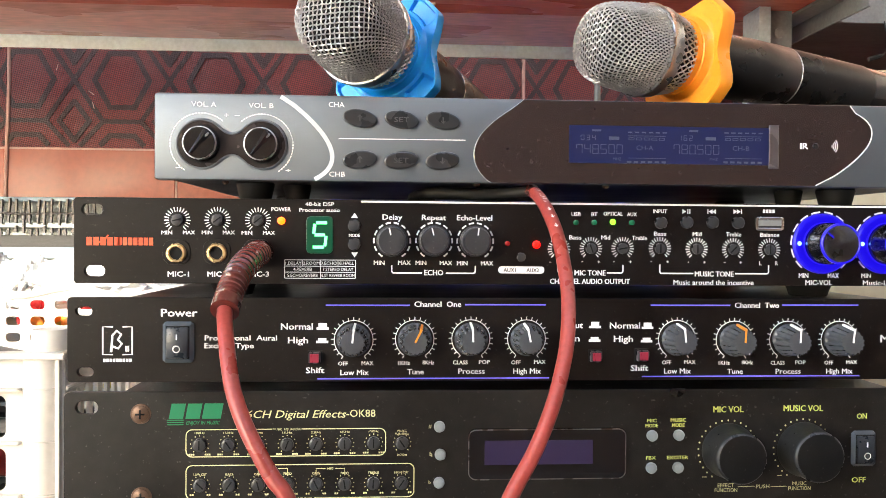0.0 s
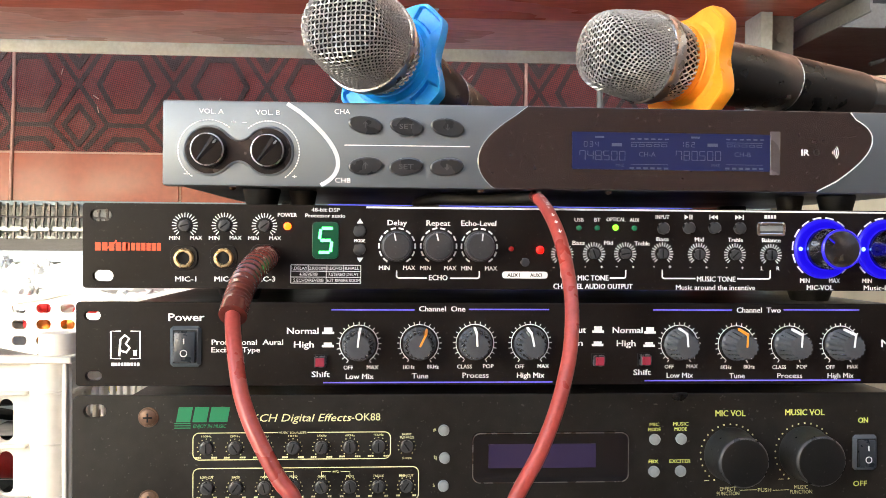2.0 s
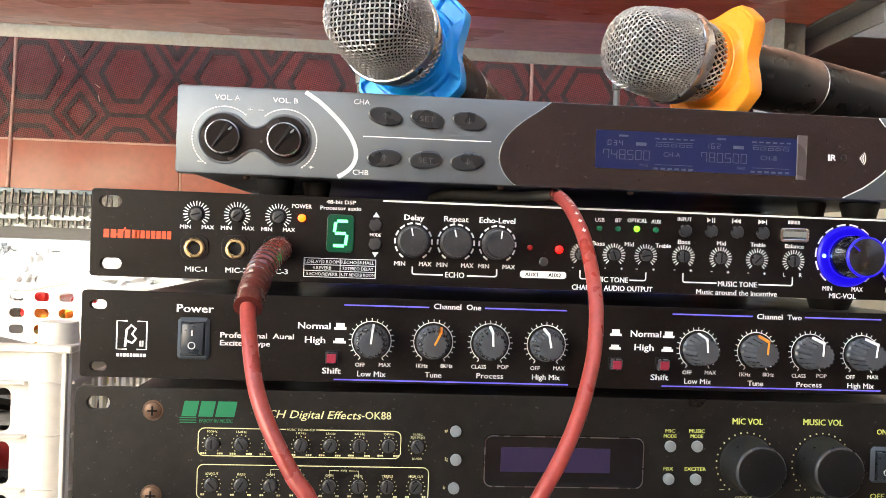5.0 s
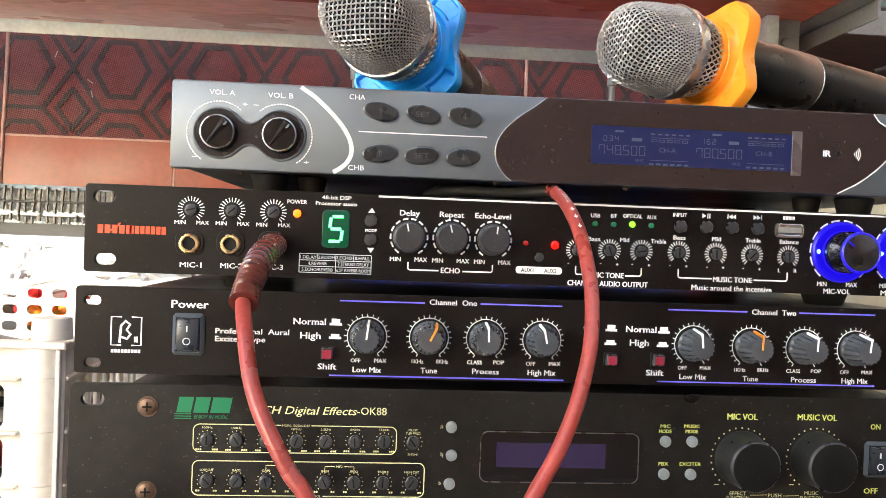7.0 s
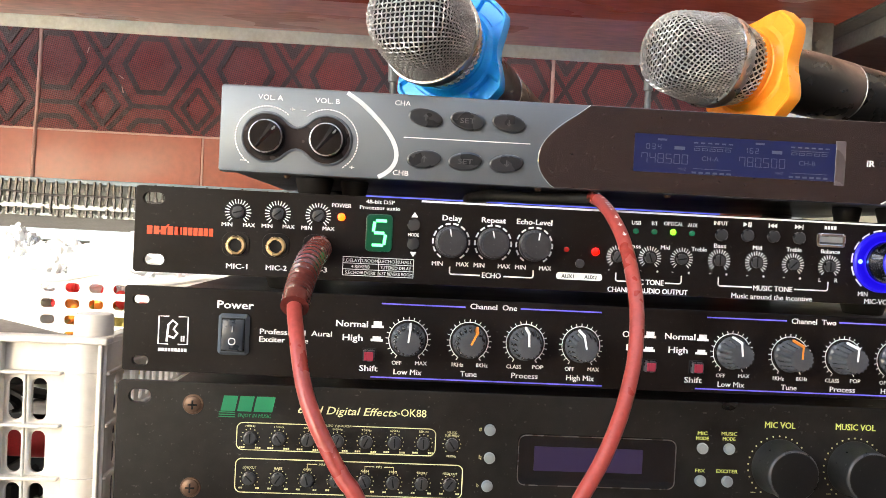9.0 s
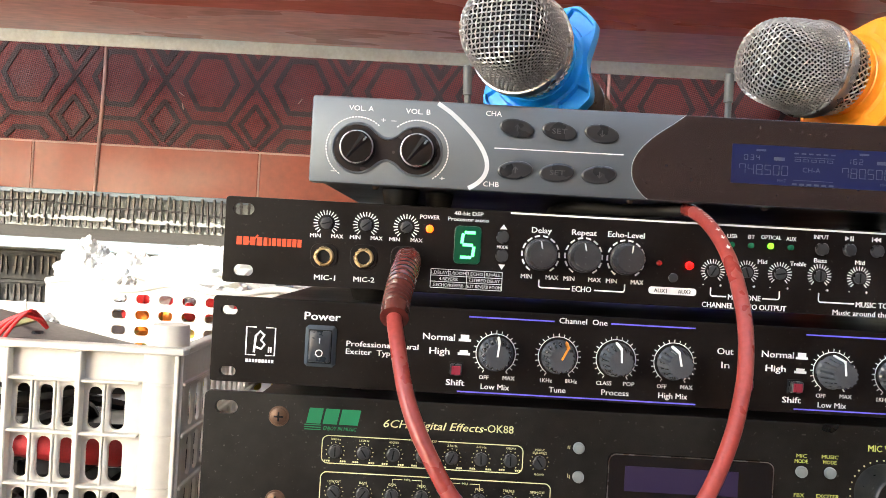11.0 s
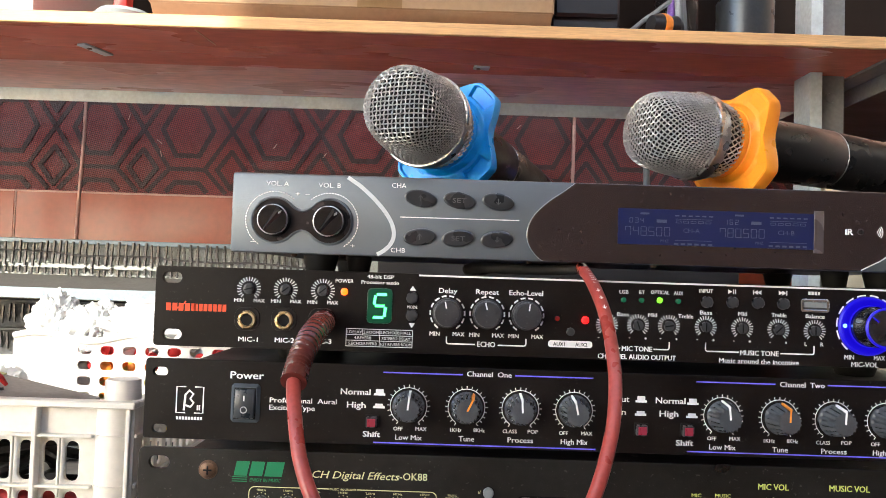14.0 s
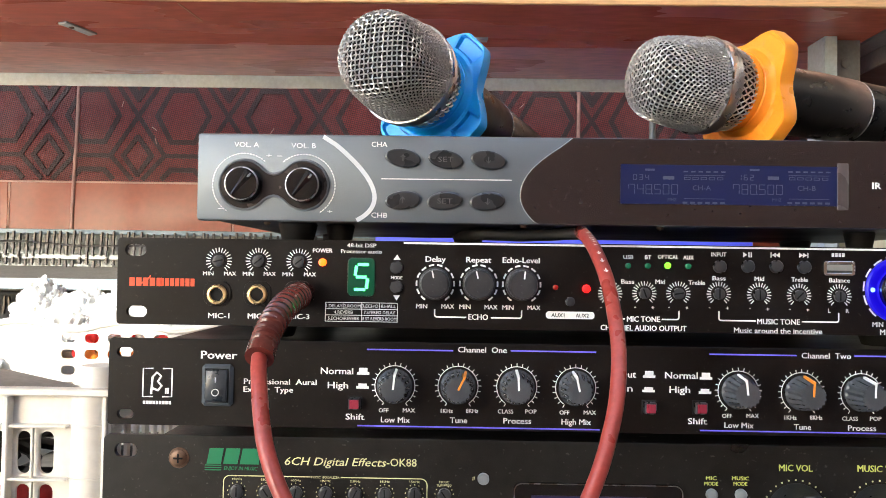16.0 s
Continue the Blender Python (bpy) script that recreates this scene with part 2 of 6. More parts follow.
M_GALV = mat("galvanised_steel_angle", (0.54, 0.60, 0.60), 0.45, 0.25, 0.18, 22, 0.1, 200)
# darker copy of the galvanised steel for its less lit faces
M_GALVDIM = mat("dimmed_grey_steel_angle", (0.20, 0.20, 0.195), 0.5, 0.35, 0.2, 25, 0.1, 200)
M_CRATE = mat("cream_white_plastic", (0.67, 0.635, 0.57), 0.40, vary=0.08, scale=20, bump=0.06, bump_scale=150)
M_BASKET = mat("white_plastic", (0.68, 0.66, 0.62), 0.4, vary=0.05, scale=20)
M_BAG = see_through("clear_crumpled_plastic_film", (0.80, 0.82, 0.82), 0.16, 0.35)
M_GREYPLATE = mat("scuffed_grey_metal_plate", (0.19, 0.18, 0.175), 0.42, 0.5, 0.25, 25, 0.1, 300)
M_REDWIRE = mat("red_wire", (0.55, 0.02, 0.02), 0.4, vary=0.1)
M_BLACKTHING = mat("black_plastic", (0.012, 0.012, 0.014), 0.4, vary=0.2, scale=40)
M_RACK = mat("weathered_pale_steel", (0.20, 0.22, 0.215), 0.5, 0.2, 0.4, 30, 0.1, 200)
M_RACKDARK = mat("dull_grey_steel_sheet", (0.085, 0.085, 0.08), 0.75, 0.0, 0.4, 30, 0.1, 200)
M_RACKBLUE = mat("pale_blue_painted_steel", (0.15, 0.21, 0.26), 0.5, 0.1, 0.25, 25)
M_CARD = mat("brown_cardboard", (0.30, 0.185, 0.10), 0.7, vary=0.14, scale=14, bump=0.1, bump_scale=120)
M_TAPE = mat("brown_packing_tape", (0.22, 0.13, 0.06), 0.16, vary=0.1)
M_BUCKET = mat("cream_plastic_tub", (0.52, 0.45, 0.31), 0.42, vary=0.08, scale=12)
M_BLUEBOX = mat("blue_painted_case", (0.10, 0.13, 0.95), 0.4, vary=0.12, scale=25)
M_DARKWOOD = mat("grey_brown_board", (0.10, 0.085, 0.075), 0.6, vary=0.3, scale=9, stretch=(1, 4, 1))
M_FRUITR = mat("red_plastic_piece", (0.7, 0.03, 0.03), 0.4, vary=0.15)
M_FRUITY = mat("olive_yellow_plastic_piece", (0.5, 0.43, 0.10), 0.4, vary=0.15)
M_FRUITO = mat("orange_plastic_piece", (0.8, 0.25, 0.03), 0.4, vary=0.15)


# ---- mesh helpers ----
def part(name, bm, material, parent=None, label="", at=None, smooth=True):
    """Links a bmesh or a mesh as one object under a thing or a part."""
    if isinstance(bm, bpy.types.Mesh):
        me = bm
        me.name = name
    else:
        me = bpy.data.meshes.new(name)
        bmesh.ops.recalc_face_normals(bm, faces=bm.faces)
        bm.to_mesh(me)
        bm.free()
    if smooth:
        me.polygons.foreach_set("use_smooth", [True] * len(me.polygons))
        me.set_sharp_from_angle(angle=radians(35))
    me.materials.append(material)
    ob = new(name, me)
    if at is not None:
        ob.matrix_basis = at
    if parent is not None:
        ob.parent = parent
    if label:
        tagged(ob, label)
    return ob


def thing(name, m, label, category, group="", kind=""):
    e = new(name)
    e.empty_display_size = 0.02
    e.matrix_basis = m
    return tagged(e, label, category, group, kind)


def box(x0, x1, y0, y1, z0, z1, bevel=0.0, seg=1, bm=None):
    """A box from its limits, with rounded edges."""
    own = bmesh.new()
    bmesh.ops.create_cube(own, size=1)
    for v in own.verts:
        v.co = Vector((x0 + (v.co.x + 0.5) * (x1 - x0), y0 + (v.co.y + 0.5) * (y1 - y0), z0 + (v.co.z + 0.5) * (z1 - z0)))
    if bevel:
        bmesh.ops.bevel(own, geom=list(own.edges), offset=bevel, segments=seg, affect="EDGES", profile=0.5)
    if bm is None:
        return own
    tmp = bpy.data.meshes.new("t")
    own.to_mesh(tmp)
    own.free()
    bm.from_mesh(tmp)
    bpy.data.meshes.remove(tmp)
    return bm


def lathe(profile, seg=32, axis="y", flutes=0, depth=0.0, flute_from=0, flute_to=99, bm=None, at=(0, 0, 0)):
    """Turns (radius, along) pairs round an axis; flutes cut grooves into rows flute_from..flute_to."""
    bm = bm or bmesh.new()
    rings = []
    for k, (r, a) in enumerate(profile):
        ring = []
        for i in range(seg):
            w = 2 * math.pi * i / seg
            rr = r - (depth * (0.5 + 0.5 * math.cos(flutes * w)) if flutes and flute_from <= k <= flute_to else 0)
            c, s = rr * math.cos(w), rr * math.sin(w)
            co = (c, a, s) if axis == "y" else (c, s, a)
            ring.append(bm.verts.new(Vector(co) + Vector(at)))
        rings.append(ring)
    for p, q in zip(rings, rings[1:]):
        for i in range(seg):
            bm.faces.new((p[i], p[(i + 1) % seg], q[(i + 1) % seg], q[i]))
    for ring, r in ((rings[0], profile[0][0]), (rings[-1], profile[-1][0])):
        if r > 1e-7:
            bm.faces.new(ring)
    bmesh.ops.remove_doubles(bm, verts=bm.verts, dist=1e-7)
    return bm


def spline(points, steps=6):
    """A smooth line through the points."""
    pts = [Vector(p) for p in points]
    pts = [2 * pts[0] - pts[1]] + pts + [2 * pts[-1] - pts[-2]]
    out = []
    for a, b, c, d in zip(pts, pts[1:], pts[2:], pts[3:]):
        for k in range(steps):
            t = k / steps
            out.append(0.5 * (2 * b + (c - a) * t + (2 * a - 5 * b + 4 * c - d) * t * t + (3 * b - a - 3 * c + d) * t ** 3))
    out.append(pts[-2])
    return out


def tube(points, radius, seg=8, bm=None, caps=True, close=False):
    """A tube along a line; radius is one number or one for each point."""
    bm = bm or bmesh.new()
    pts = [Vector(p) for p in points]
    up, rings = Vector((0.13, 0.31, 0.94)), []
    for i, p in enumerate(pts):
        a, b = pts[max(i - 1, 0)], pts[min(i + 1, len(pts) - 1)]
        if close:
            a, b = pts[i - 1], pts[(i + 1) % len(pts)]
        way = (b - a).normalized()
        side = way.cross(up).normalized()
        up = side.cross(way)
        r = radius[i] if isinstance(radius, (list, tuple)) else radius
        rings.append([bm.verts.new(p + r * (math.cos(2 * math.pi * k / seg) * side + math.sin(2 * math.pi * k / seg) * up)) for k in range(seg)])
    pairs = list(zip(rings, rings[1:])) + ([(rings[-1], rings[0])] if close else [])
    for p, q in pairs:
        for k in range(seg):
            bm.faces.new((p[k], p[(k + 1) % seg], q[(k + 1) % seg], q[k]))
    if caps and not close:
        bm.faces.new(rings[0])
        bm.faces.new(rings[-1])
    return bm


FACE = pose(0, 0, 0, 90)         # a drawing in x, y stands up as x, z and faces the viewer
later = []                       # flat drawings and lettering, made into meshes at the end


def rounded(x0, x1, y0, y1, r, seg=5):
    pts = []
    for cx, cy, w0 in ((x1 - r, y1 - r, 0), (x0 + r, y1 - r, 90), (x0 + r, y0 + r, 180), (x1 - r, y0 + r, 270)):
        for k in range(seg + 1):
            w = radians(w0 + 90 * k / seg)
            pts.append((cx + r * math.cos(w), cy + r * math.sin(w)))
    return pts


def circle(cx, cy, r, seg=24, squash=1.0, tilt=0.0):
    out = []
    for k in range(seg):
        w = 2 * math.pi * k / seg
        x, y = r * math.cos(w), r * squash * math.sin(w)
        c, s = math.cos(radians(tilt)), math.sin(radians(tilt))
        out.append((cx + x * c - y * s, cy + x * s + y * c))
    return out


def plate(name, outlines, material, parent, y=0.0, thick=0.0001, bevel=0.0, label=""):
    """A flat sheet with the given outlines in mm (inner ones are holes), thick metres deep, its face at y."""
    cu = bpy.data.curves.new(name, "CURVE")
    cu.dimensions, cu.fill_mode, cu.extrude, cu.bevel_depth = "2D", "BOTH", max(thick / 2 - bevel, 0), bevel
    cu.bevel_resolution = 1
    for pts in outlines:
        sp = cu.splines.new("POLY")
        sp.points.add(len(pts) - 1)
        for p, (a, b) in zip(sp.points, pts):
            p.co = (a * 0.001, b * 0.001, 0, 1)
        sp.use_cyclic_u = True
    later.append((name, cu, material, parent, Matrix.Translation((0, y + thick / 2, 0)) @ FACE, label, None))


def stroke(name, line, width, material, parent, y=-0.0001, close=False):
    """A printed line of a given width in mm."""
    bm = bmesh.new()
    n, left, right = len(line), [], []
    for i, (x, z) in enumerate(line):
        a = line[i - 1] if (i or close) else line[0]
        b = line[(i + 1) % n] if (i < n - 1 or close) else line[-1]
        d = Vector((b[0] - a[0], b[1] - a[1])).normalized()
        s = Vector((-d.y, d.x)) * width / 2
        left.append(bm.verts.new((0.001 * (x + s.x), y, 0.001 * (z + s.y))))
        right.append(bm.verts.new((0.001 * (x - s.x), y, 0.001 * (z - s.y))))
    for i in range(n if close else n - 1):
        j = (i + 1) % n
        bm.faces.new((left[i], right[i], right[j], left[j]))
    for f in bm.faces:
        if f.normal.y > 0:
            f.normal_flip()
    return part(name, bm, material, parent, smooth=False)


def text(s, c, cap, parent, material=None, width=None, bold=0.0, align="c", y=-0.00005, slant=0.0, name="lettering", turn=0.0):
    """Lettering: centre (or left end) and cap height in mm; width squeezes it to that many mm."""
    cu = bpy.data.curves.new(name, "FONT")
    cu.body, cu.size, cu.extrude, cu.resolution_u, cu.shear = s, 1.0, 0.0, 2, slant
    later.append((name, cu, material or M_WHITE, parent, None, "", (c, cap, width, align, y, bold, turn)))


def bars(c, size, n, parent, material=None, y=-0.0001):
    """Plain bars that stand for a mark: centre, width and height in mm."""
    w, h = size
    bm = bmesh.new()
    step = w / n
    for k in range(n):
        x = c[0] - w / 2 + k * step
        box(0.001 * (x + 0.08 * step), 0.001 * (x + 0.86 * step), y, y + 0.00008, 0.001 * (c[1] - h / 2), 0.001 * (c[1] + h / 2), bm=bm)
    return tagged(part("printed_mark", bm, material or M_WHITE, parent, smooth=False), kind="stuff")


def dashes(c, r0, r1, n, w0, w1, width, parent, material=None, y=-0.0001, name="dial_scale", arc=False):
    """Short radial (or tangent) dashes round a dial, from angle w0 to w1."""
    bm = bmesh.new()
    for k in range(n):
        w = radians(w0 + (w1 - w0) * k / (n - 1))
        d, s = Vector((math.cos(w), math.sin(w))), Vector((-math.sin(w), math.cos(w)))
        vs = []
        if arc:
            half, rows = arc, []
            for j in range(4):
                q = w + half * (j / 1.5 - 1)
                rows.append([bm.verts.new((0.001 * (c[0] + rr * math.cos(q)), y, 0.001 * (c[1] + rr * math.sin(q)))) for rr in (r0, r1)])
            for a, b in zip(rows, rows[1:]):
                bm.faces.new((a[0], a[1], b[1], b[0]))
        else:
            for rr, ss in ((r0, -1), (r1, -1), (r1, 1), (r0, 1)):
                p = Vector(c) + d * rr + s * ss * width / 2
                vs.append(bm.verts.new((0.001 * p.x, y, 0.001 * p.y)))
            bm.faces.new(vs)
    for f in bm.faces:
        if f.normal.y > 0:
            f.normal_flip()
    return tagged(part(name, bm, material or M_WHITE, parent, smooth=False), kind="stuff")


def spot(c, y=0.0):
    return Matrix.Translation((c[0] * 0.001, y, c[1] * 0.001))


def dot_cyl(name, c, r, h, material, parent, seg=20, dome=0.15, label="", y=0.0):
    """A short round button or lamp that stands h mm proud of the face."""
    p = [(r, 0), (r, -h * (1 - dome)), (r * 0.9, -h * (1 - dome * 0.35)), (r * 0.6, -h), (0, -h)]
    return part(name, lathe([(a * 0.001, b * 0.001) for a, b in p], seg), material, parent, label, spot(c, y))


def pointer(angle, r0, r1, w, y, parent, material, side=0.0):
    """A pointer bar on a knob's cap; side: it runs on down the flank by so many mm."""
    bm = box(-w * 0.0005, w * 0.0005, (y - 0.15) * 0.001, (y + 0.2) * 0.001, r0 * 0.001, r1 * 0.001, 0.0001)
    if side:
        flank = box(-w * 0.0006, w * 0.0006, (y - 0.1) * 0.001, (y + side) * 0.001, (r1 - 0.9) * 0.001, (r1 + 0.25) * 0.001, bm=bmesh.new())
        for v in flank.verts:
            v.co.z += 0.0017 * (v.co.y - y * 0.001) / (side * 0.001)
        tmp = bpy.data.meshes.new("t")
        flank.to_mesh(tmp)
        flank.free()
        bm.from_mesh(tmp)
        bpy.data.meshes.remove(tmp)
    ob = part("pointer", bm, material, parent)
    ob.matrix_basis = pose(0, 0, 0, 0, angle, 0)
    return ob


def trimmer(c, parent, slot_angle, r=3.1):
    """A small slotted trimmer in a dark recess with a ring of printed dashes."""
    t = dot_cyl("trimmer", c, r, 1.6, M_BTNGREY, parent, 20, 0.2)
    bm = box(-0.00035, 0.00035, -0.00175, -0.0015, -0.0024, 0.0024)
    ob = part("slot", bm, M_BLACKHOLE, t)
    ob.matrix_basis = pose(0, 0, 0, 0, slot_angle, 0)
    return t


# ---- the stack of rack units ----
def rack_case(dev, w, h, depth, slots, side_gap=22.0, material=None, panel=None, corner=1.6):
    """A rack unit's body: front plate with mounting slots, and a steel case behind it. Sizes in mm."""
    outline = [rounded(0, w, 0, h, corner)]
    for (cx, cz), sw, sh in slots:
        outline.append(rounded(cx - sw / 2, cx + sw / 2, cz - sh / 2, cz + sh / 2, sh / 2 - 0.01))
    plate("front_panel", outline, panel or M_BLACK, dev, 0.0, 0.003, 0.0003)
    part("case", box(side_gap * 0.001, (w - side_gap) * 0.001, 0.0031, depth * 0.001, 0.0015, (h - 1.2) * 0.001, 0.0008), material or M_CASE, dev, "dusty black painted steel case")


def feet(dev, xs, ys, drop, r=11.0):
    for x in xs:
        for y in ys:
            p = [(r * 0.92, 0.0016), (r, 0.0), (r * 0.8, -drop + 0.5), (r * 0.75, -drop)]
            part("foot", lathe([(a * 0.001, b * 0.001 if b > 0.01 or b < 0 else b) for a, b in p], 20, "z"), M_RUBBER, dev, at=Matrix.Translation((x * 0.001, y * 0.001, 0)))


def grey_knob(c, parent, angle):
    """Dark grey knob with a fine-ribbed foot and a white line."""
    p = [(8.3, 0), (8.3, -2.2), (7.6, -2.6), (7.2, -11.0), (6.6, -11.8), (0, -11.8)]
    k = part("knob", lathe([(a * 0.001, b * 0.001) for a, b in p], 72, flutes=24, depth=0.0003, flute_from=2, flute_to=3), M_KNOBG, parent, "", spot(c))
    pointer(angle, 3.0, 6.9, 0.75, -11.8, k, M_WHITE)
    return k


def fluted_knob(c, parent, angle, paint):
    """Shiny fluted knob with a long pointer that runs down its flank."""
    p = [(9.0, 0), (9.0, -1.6), (8.5, -2.4), (7.0, -12.4), (6.5, -13.2), (0, -13.4)]
    k = part("knob", lathe([(a * 0.001, b * 0.001) for a, b in p], 96, flutes=16, depth=0.0008, flute_from=2, flute_to=4), M_KNOBS, parent, "", spot(c))
    pointer(angle, 0.0, 7.2, 1.0, -13.4, k, paint, side=11.0)
    return k


def rocker(c, w, h, parent, tilt=5.0):
    """Rocker switch: bevelled frame, tilted rocker and its printed marks."""
    f = part("switch", box(-w * 0.0005, w * 0.0005, -0.0022, 0.001, -h * 0.0005, h * 0.0005, 0.0016, 1), M_FRAMEGREY, parent, "grey framed rocker power switch", spot(c))
    part("well", box(-w * 0.00037, w * 0.00037, -0.0024, -0.0015, -h * 0.0004, h * 0.0004), M_BLACKHOLE, f)
    bm = box(-w * 0.00034, w * 0.00034, -0.0046, -0.001, -h * 0.00037, h * 0.00037, 0.0006, 2)
    for v in bm.verts:
        if v.co.y < -0.003:
            v.co.y += 0.0011 * (v.co.z / (h * 0.0004)) ** 2 + 0.0006 * v.co.z / (h * 0.0004)
    r = part("rocker", bm, M_ROCKER, f)
    part("on_mark", box(-0.00025, 0.00025, -0.0049, -0.0042, 0.0017, 0.0045), M_WHITE, f)
    bm = bmesh.new()
    tube([(0.0017 * math.cos(k * math.pi / 10), -0.0048, -0.0032 + 0.0017 * math.sin(k * math.pi / 10)) for k in range(20)], 0.00025, 6, bm, close=True)
    part("off_mark", bm, M_WHITE, f)
    return f


def bracket(x0, x1, z0, z1, gap0, gap1, parent, r=1.2):
    """A printed bracket that opens upward, with a gap for its word."""
    def corner(cx, cz, w0):
        return [(cx + r * math.cos(radians(w0 + 18 * k)), cz + r * math.sin(radians(w0 + 18 * k))) for k in range(6)]
    stroke("printed_bracket", [(x0, z0)] + corner(x0 + r, z1 + r, 180) + [(gap0, z1)], 0.75, M_WHITE, parent)
    stroke("printed_bracket", [(x1, z0)] + [(2 * (x1 - r) - a + 0, b) for a, b in corner(x1 - r, z1 + r, 180)] + [(gap1, z1)], 0.75, M_WHITE, parent)


W = 482.6
# unit with the lit digit
d1 = thing("effects_processor", pose(0.0, 0.0, 0.157), "black rack effects processor with green lit digit, blue lit knobs", "audio unit", "stacked audio units")
rack_case(d1, W, 44.0, 190, [((9.08, 37.92), 11.3, 6.6), ((10.27, 6.22), 11.0, 6.3), ((475, 36.5), 11.3, 6.6), ((475, 7.2), 11.3, 6.6)])
feet(d1, (75, 408), (30, 165), 7.8, 13)
for px in ((52.22, 32.88), (72.74, 33.07), (93.61, 33.05)):
    trimmer(px, d1, 75 if px[0] < 60 else 52)
    dashes(px, 4.4, 6.7, 19, -48, 228, 0.5, d1)
for s, px in (("MIN", (46.85, 26.32)), ("MAX", (58.15, 26.41)), ("MIN", (67.41, 26.48)), ("MAX", (78.57, 26.57)), ("MIN", (87.89, 26.50)), ("MAX", (99.27, 26.59))):
    text(s, px, 2.1, d1, bold=0.012, width=5.4 if s == "MIN" else 6.1)
for px in ((51.90, 15.54), (72.52, 15.85), (93.47, 16.19)):
    plate("jack_seat", [rounded(px[0] - 6.8, px[0] + 6.8, px[1] - 5.6, px[1] + 6.6, 4.5)], M_BLACK, d1, -0.0007, 0.0008, 0.0003)
    p = [(3.3, 4.0), (3.3, -2.0), (3.7, -2.6), (4.6, -2.5), (5.1, -1.6), (5.3, 0.0), (5.3, 1.0)]
    j = part("jack", lathe([(a * 0.001, b * 0.001) for a, b in p], 32), M_GOLD, d1, "brass jack socket collar", spot(px))
    part("socket", lathe([(0.00335, -0.0009), (0.0, -0.0008)], 24), M_BLACKHOLE, j)
text("MIC-1", (52.79, 4.75), 2.75, d1, bold=0.014, width=10.8)
text("MIC-2", (73.14, 4.84), 2.75, d1, bold=0.014, width=10.8)
text("MIC-3", (93.96, 4.94), 2.75, d1, bold=0.014, width=10.8)
c = (14.71, 21.53)
bars((c[0], c[1]), (17.5, 4.3), 5, d1, M_REDP)
c = (30.99, 21.50)
bars((c[0], c[1]), (18.5, 4.0), 7, d1, M_REDP)
stroke("printed_swoosh", [(11.02, 20.05), (13.29, 21.23), (15.85, 23.00), (17.27, 24.77)], 0.8, M_REDP, d1, -0.00025)
text("POWER", (105.57, 38.99), 2.2, d1, bold=0.014, width=10.0)
dot_cyl("power_lamp", (105.69, 32.86), 2.0, 1.6, M_LEDO, d1, 16, 0.6, "lit orange power lamp")
text("48-bit DSP", (125.63, 41.86), 2.1, d1, bold=0.012, width=15.0)
text("Processor auxio", (125.55, 38.77), 2.1, d1, bold=0.012, width=21.0)
c0, c1 = (119.03, 35.06), (132.26, 16.13)
plate("digit_window", [rounded(c0[0], c1[0], c1[1], c0[1], 2.2)], M_SEGBACK, d1, -0.0008, 0.0009, 0.0003, "dark green digit window")
cx, cz = (c0[0] + c1[0]) / 2 + 0.5, (c0[1] + c1[1]) / 2
for a, b in (((-2.2, 6.4), (3.3, 6.4)), ((-2.9, 5.8), (-3.5, 0.7)), ((-3.0, 0.0), (2.3, 0.0)), ((2.9, -0.7), (2.3, -6.0)), ((-3.9, -6.4), (1.7, -6.4))):
    stroke("lit_segment", [(cx + a[0], cz + a[1]), (cx + b[0], cz + b[1])], 1.5, M_SEG, d1, -0.00105)
plate("up_mark", [[(142.07, 34.67), (145.77, 34.71), (143.89, 37.37)]], M_WHITE, d1, -0.0001)
plate("down_mark", [[(142.17, 16.49), (143.97, 13.82), (145.73, 16.52)]], M_WHITE, d1, -0.0001)
dot_cyl("mode_button", (143.63, 30.72), 3.3, 2.2, M_BTNGREY, d1, 24, 0.3)
dot_cyl("mode_button", (143.69, 20.89), 3.3, 2.2, M_BTNGREY, d1, 24, 0.3)
text("MODE", (143.84, 25.54), 1.7, d1, bold=0.014, width=5.7)
a, b = (107.54, 12.42), (144.48, 2.78)
xs0, xs1, zs = a[0], b[0], (a[1], (125.80, 9.13)[1], (125.82, 5.98)[1], b[1])
for z in zs:
    stroke("table_line", [(xs0, z), (xs1, z)], 0.35, M_WHITE, d1)
for x, za, zb in ((xs0, zs[0], zs[3]), (xs1, zs[0], zs[3]), ((116.66, 10.69)[0], zs[0], zs[1]), ((126.17, 10.74)[0], zs[0], zs[3]), ((135.33, 10.79)[0], zs[0], zs[1])):
    stroke("table_line", [(x, za), (x, zb)], 0.35, M_WHITE, d1)
for s, px, w in (("1.DELAY", (112.10, 10.72), 8.4), ("2.ROOM", (121.37, 10.77), 8.6), ("3.ECHO", (130.51, 10.82), 8.2), ("8.HALL", (139.83, 10.87), 7.6), ("4.REVERB", (116.82, 7.57), 9.6), ("7.STEREO DELAY", (135.35, 7.57), 16.0), ("5.ECHO/REVERB", (116.84, 4.36), 15.8), ("6.ST REVERB ROOM", (135.37, 4.35), 17.4)):
    text(s, px, 1.75, d1, width=w, bold=0.004)
stroke("printed_line", [(147.20, 43.36), (470.5, (432.55, 43.24)[1])], 1.0, M_WHITE, d1)
for px, w in (((163.70, 22.70), 12), ((185.95, 22.86), 14), ((207.87, 22.84), -6)):
    grey_knob(px, d1, -w)
    dashes(px, 9.2, 10.1, 12, -50, 230, 1, d1, arc=0.145)
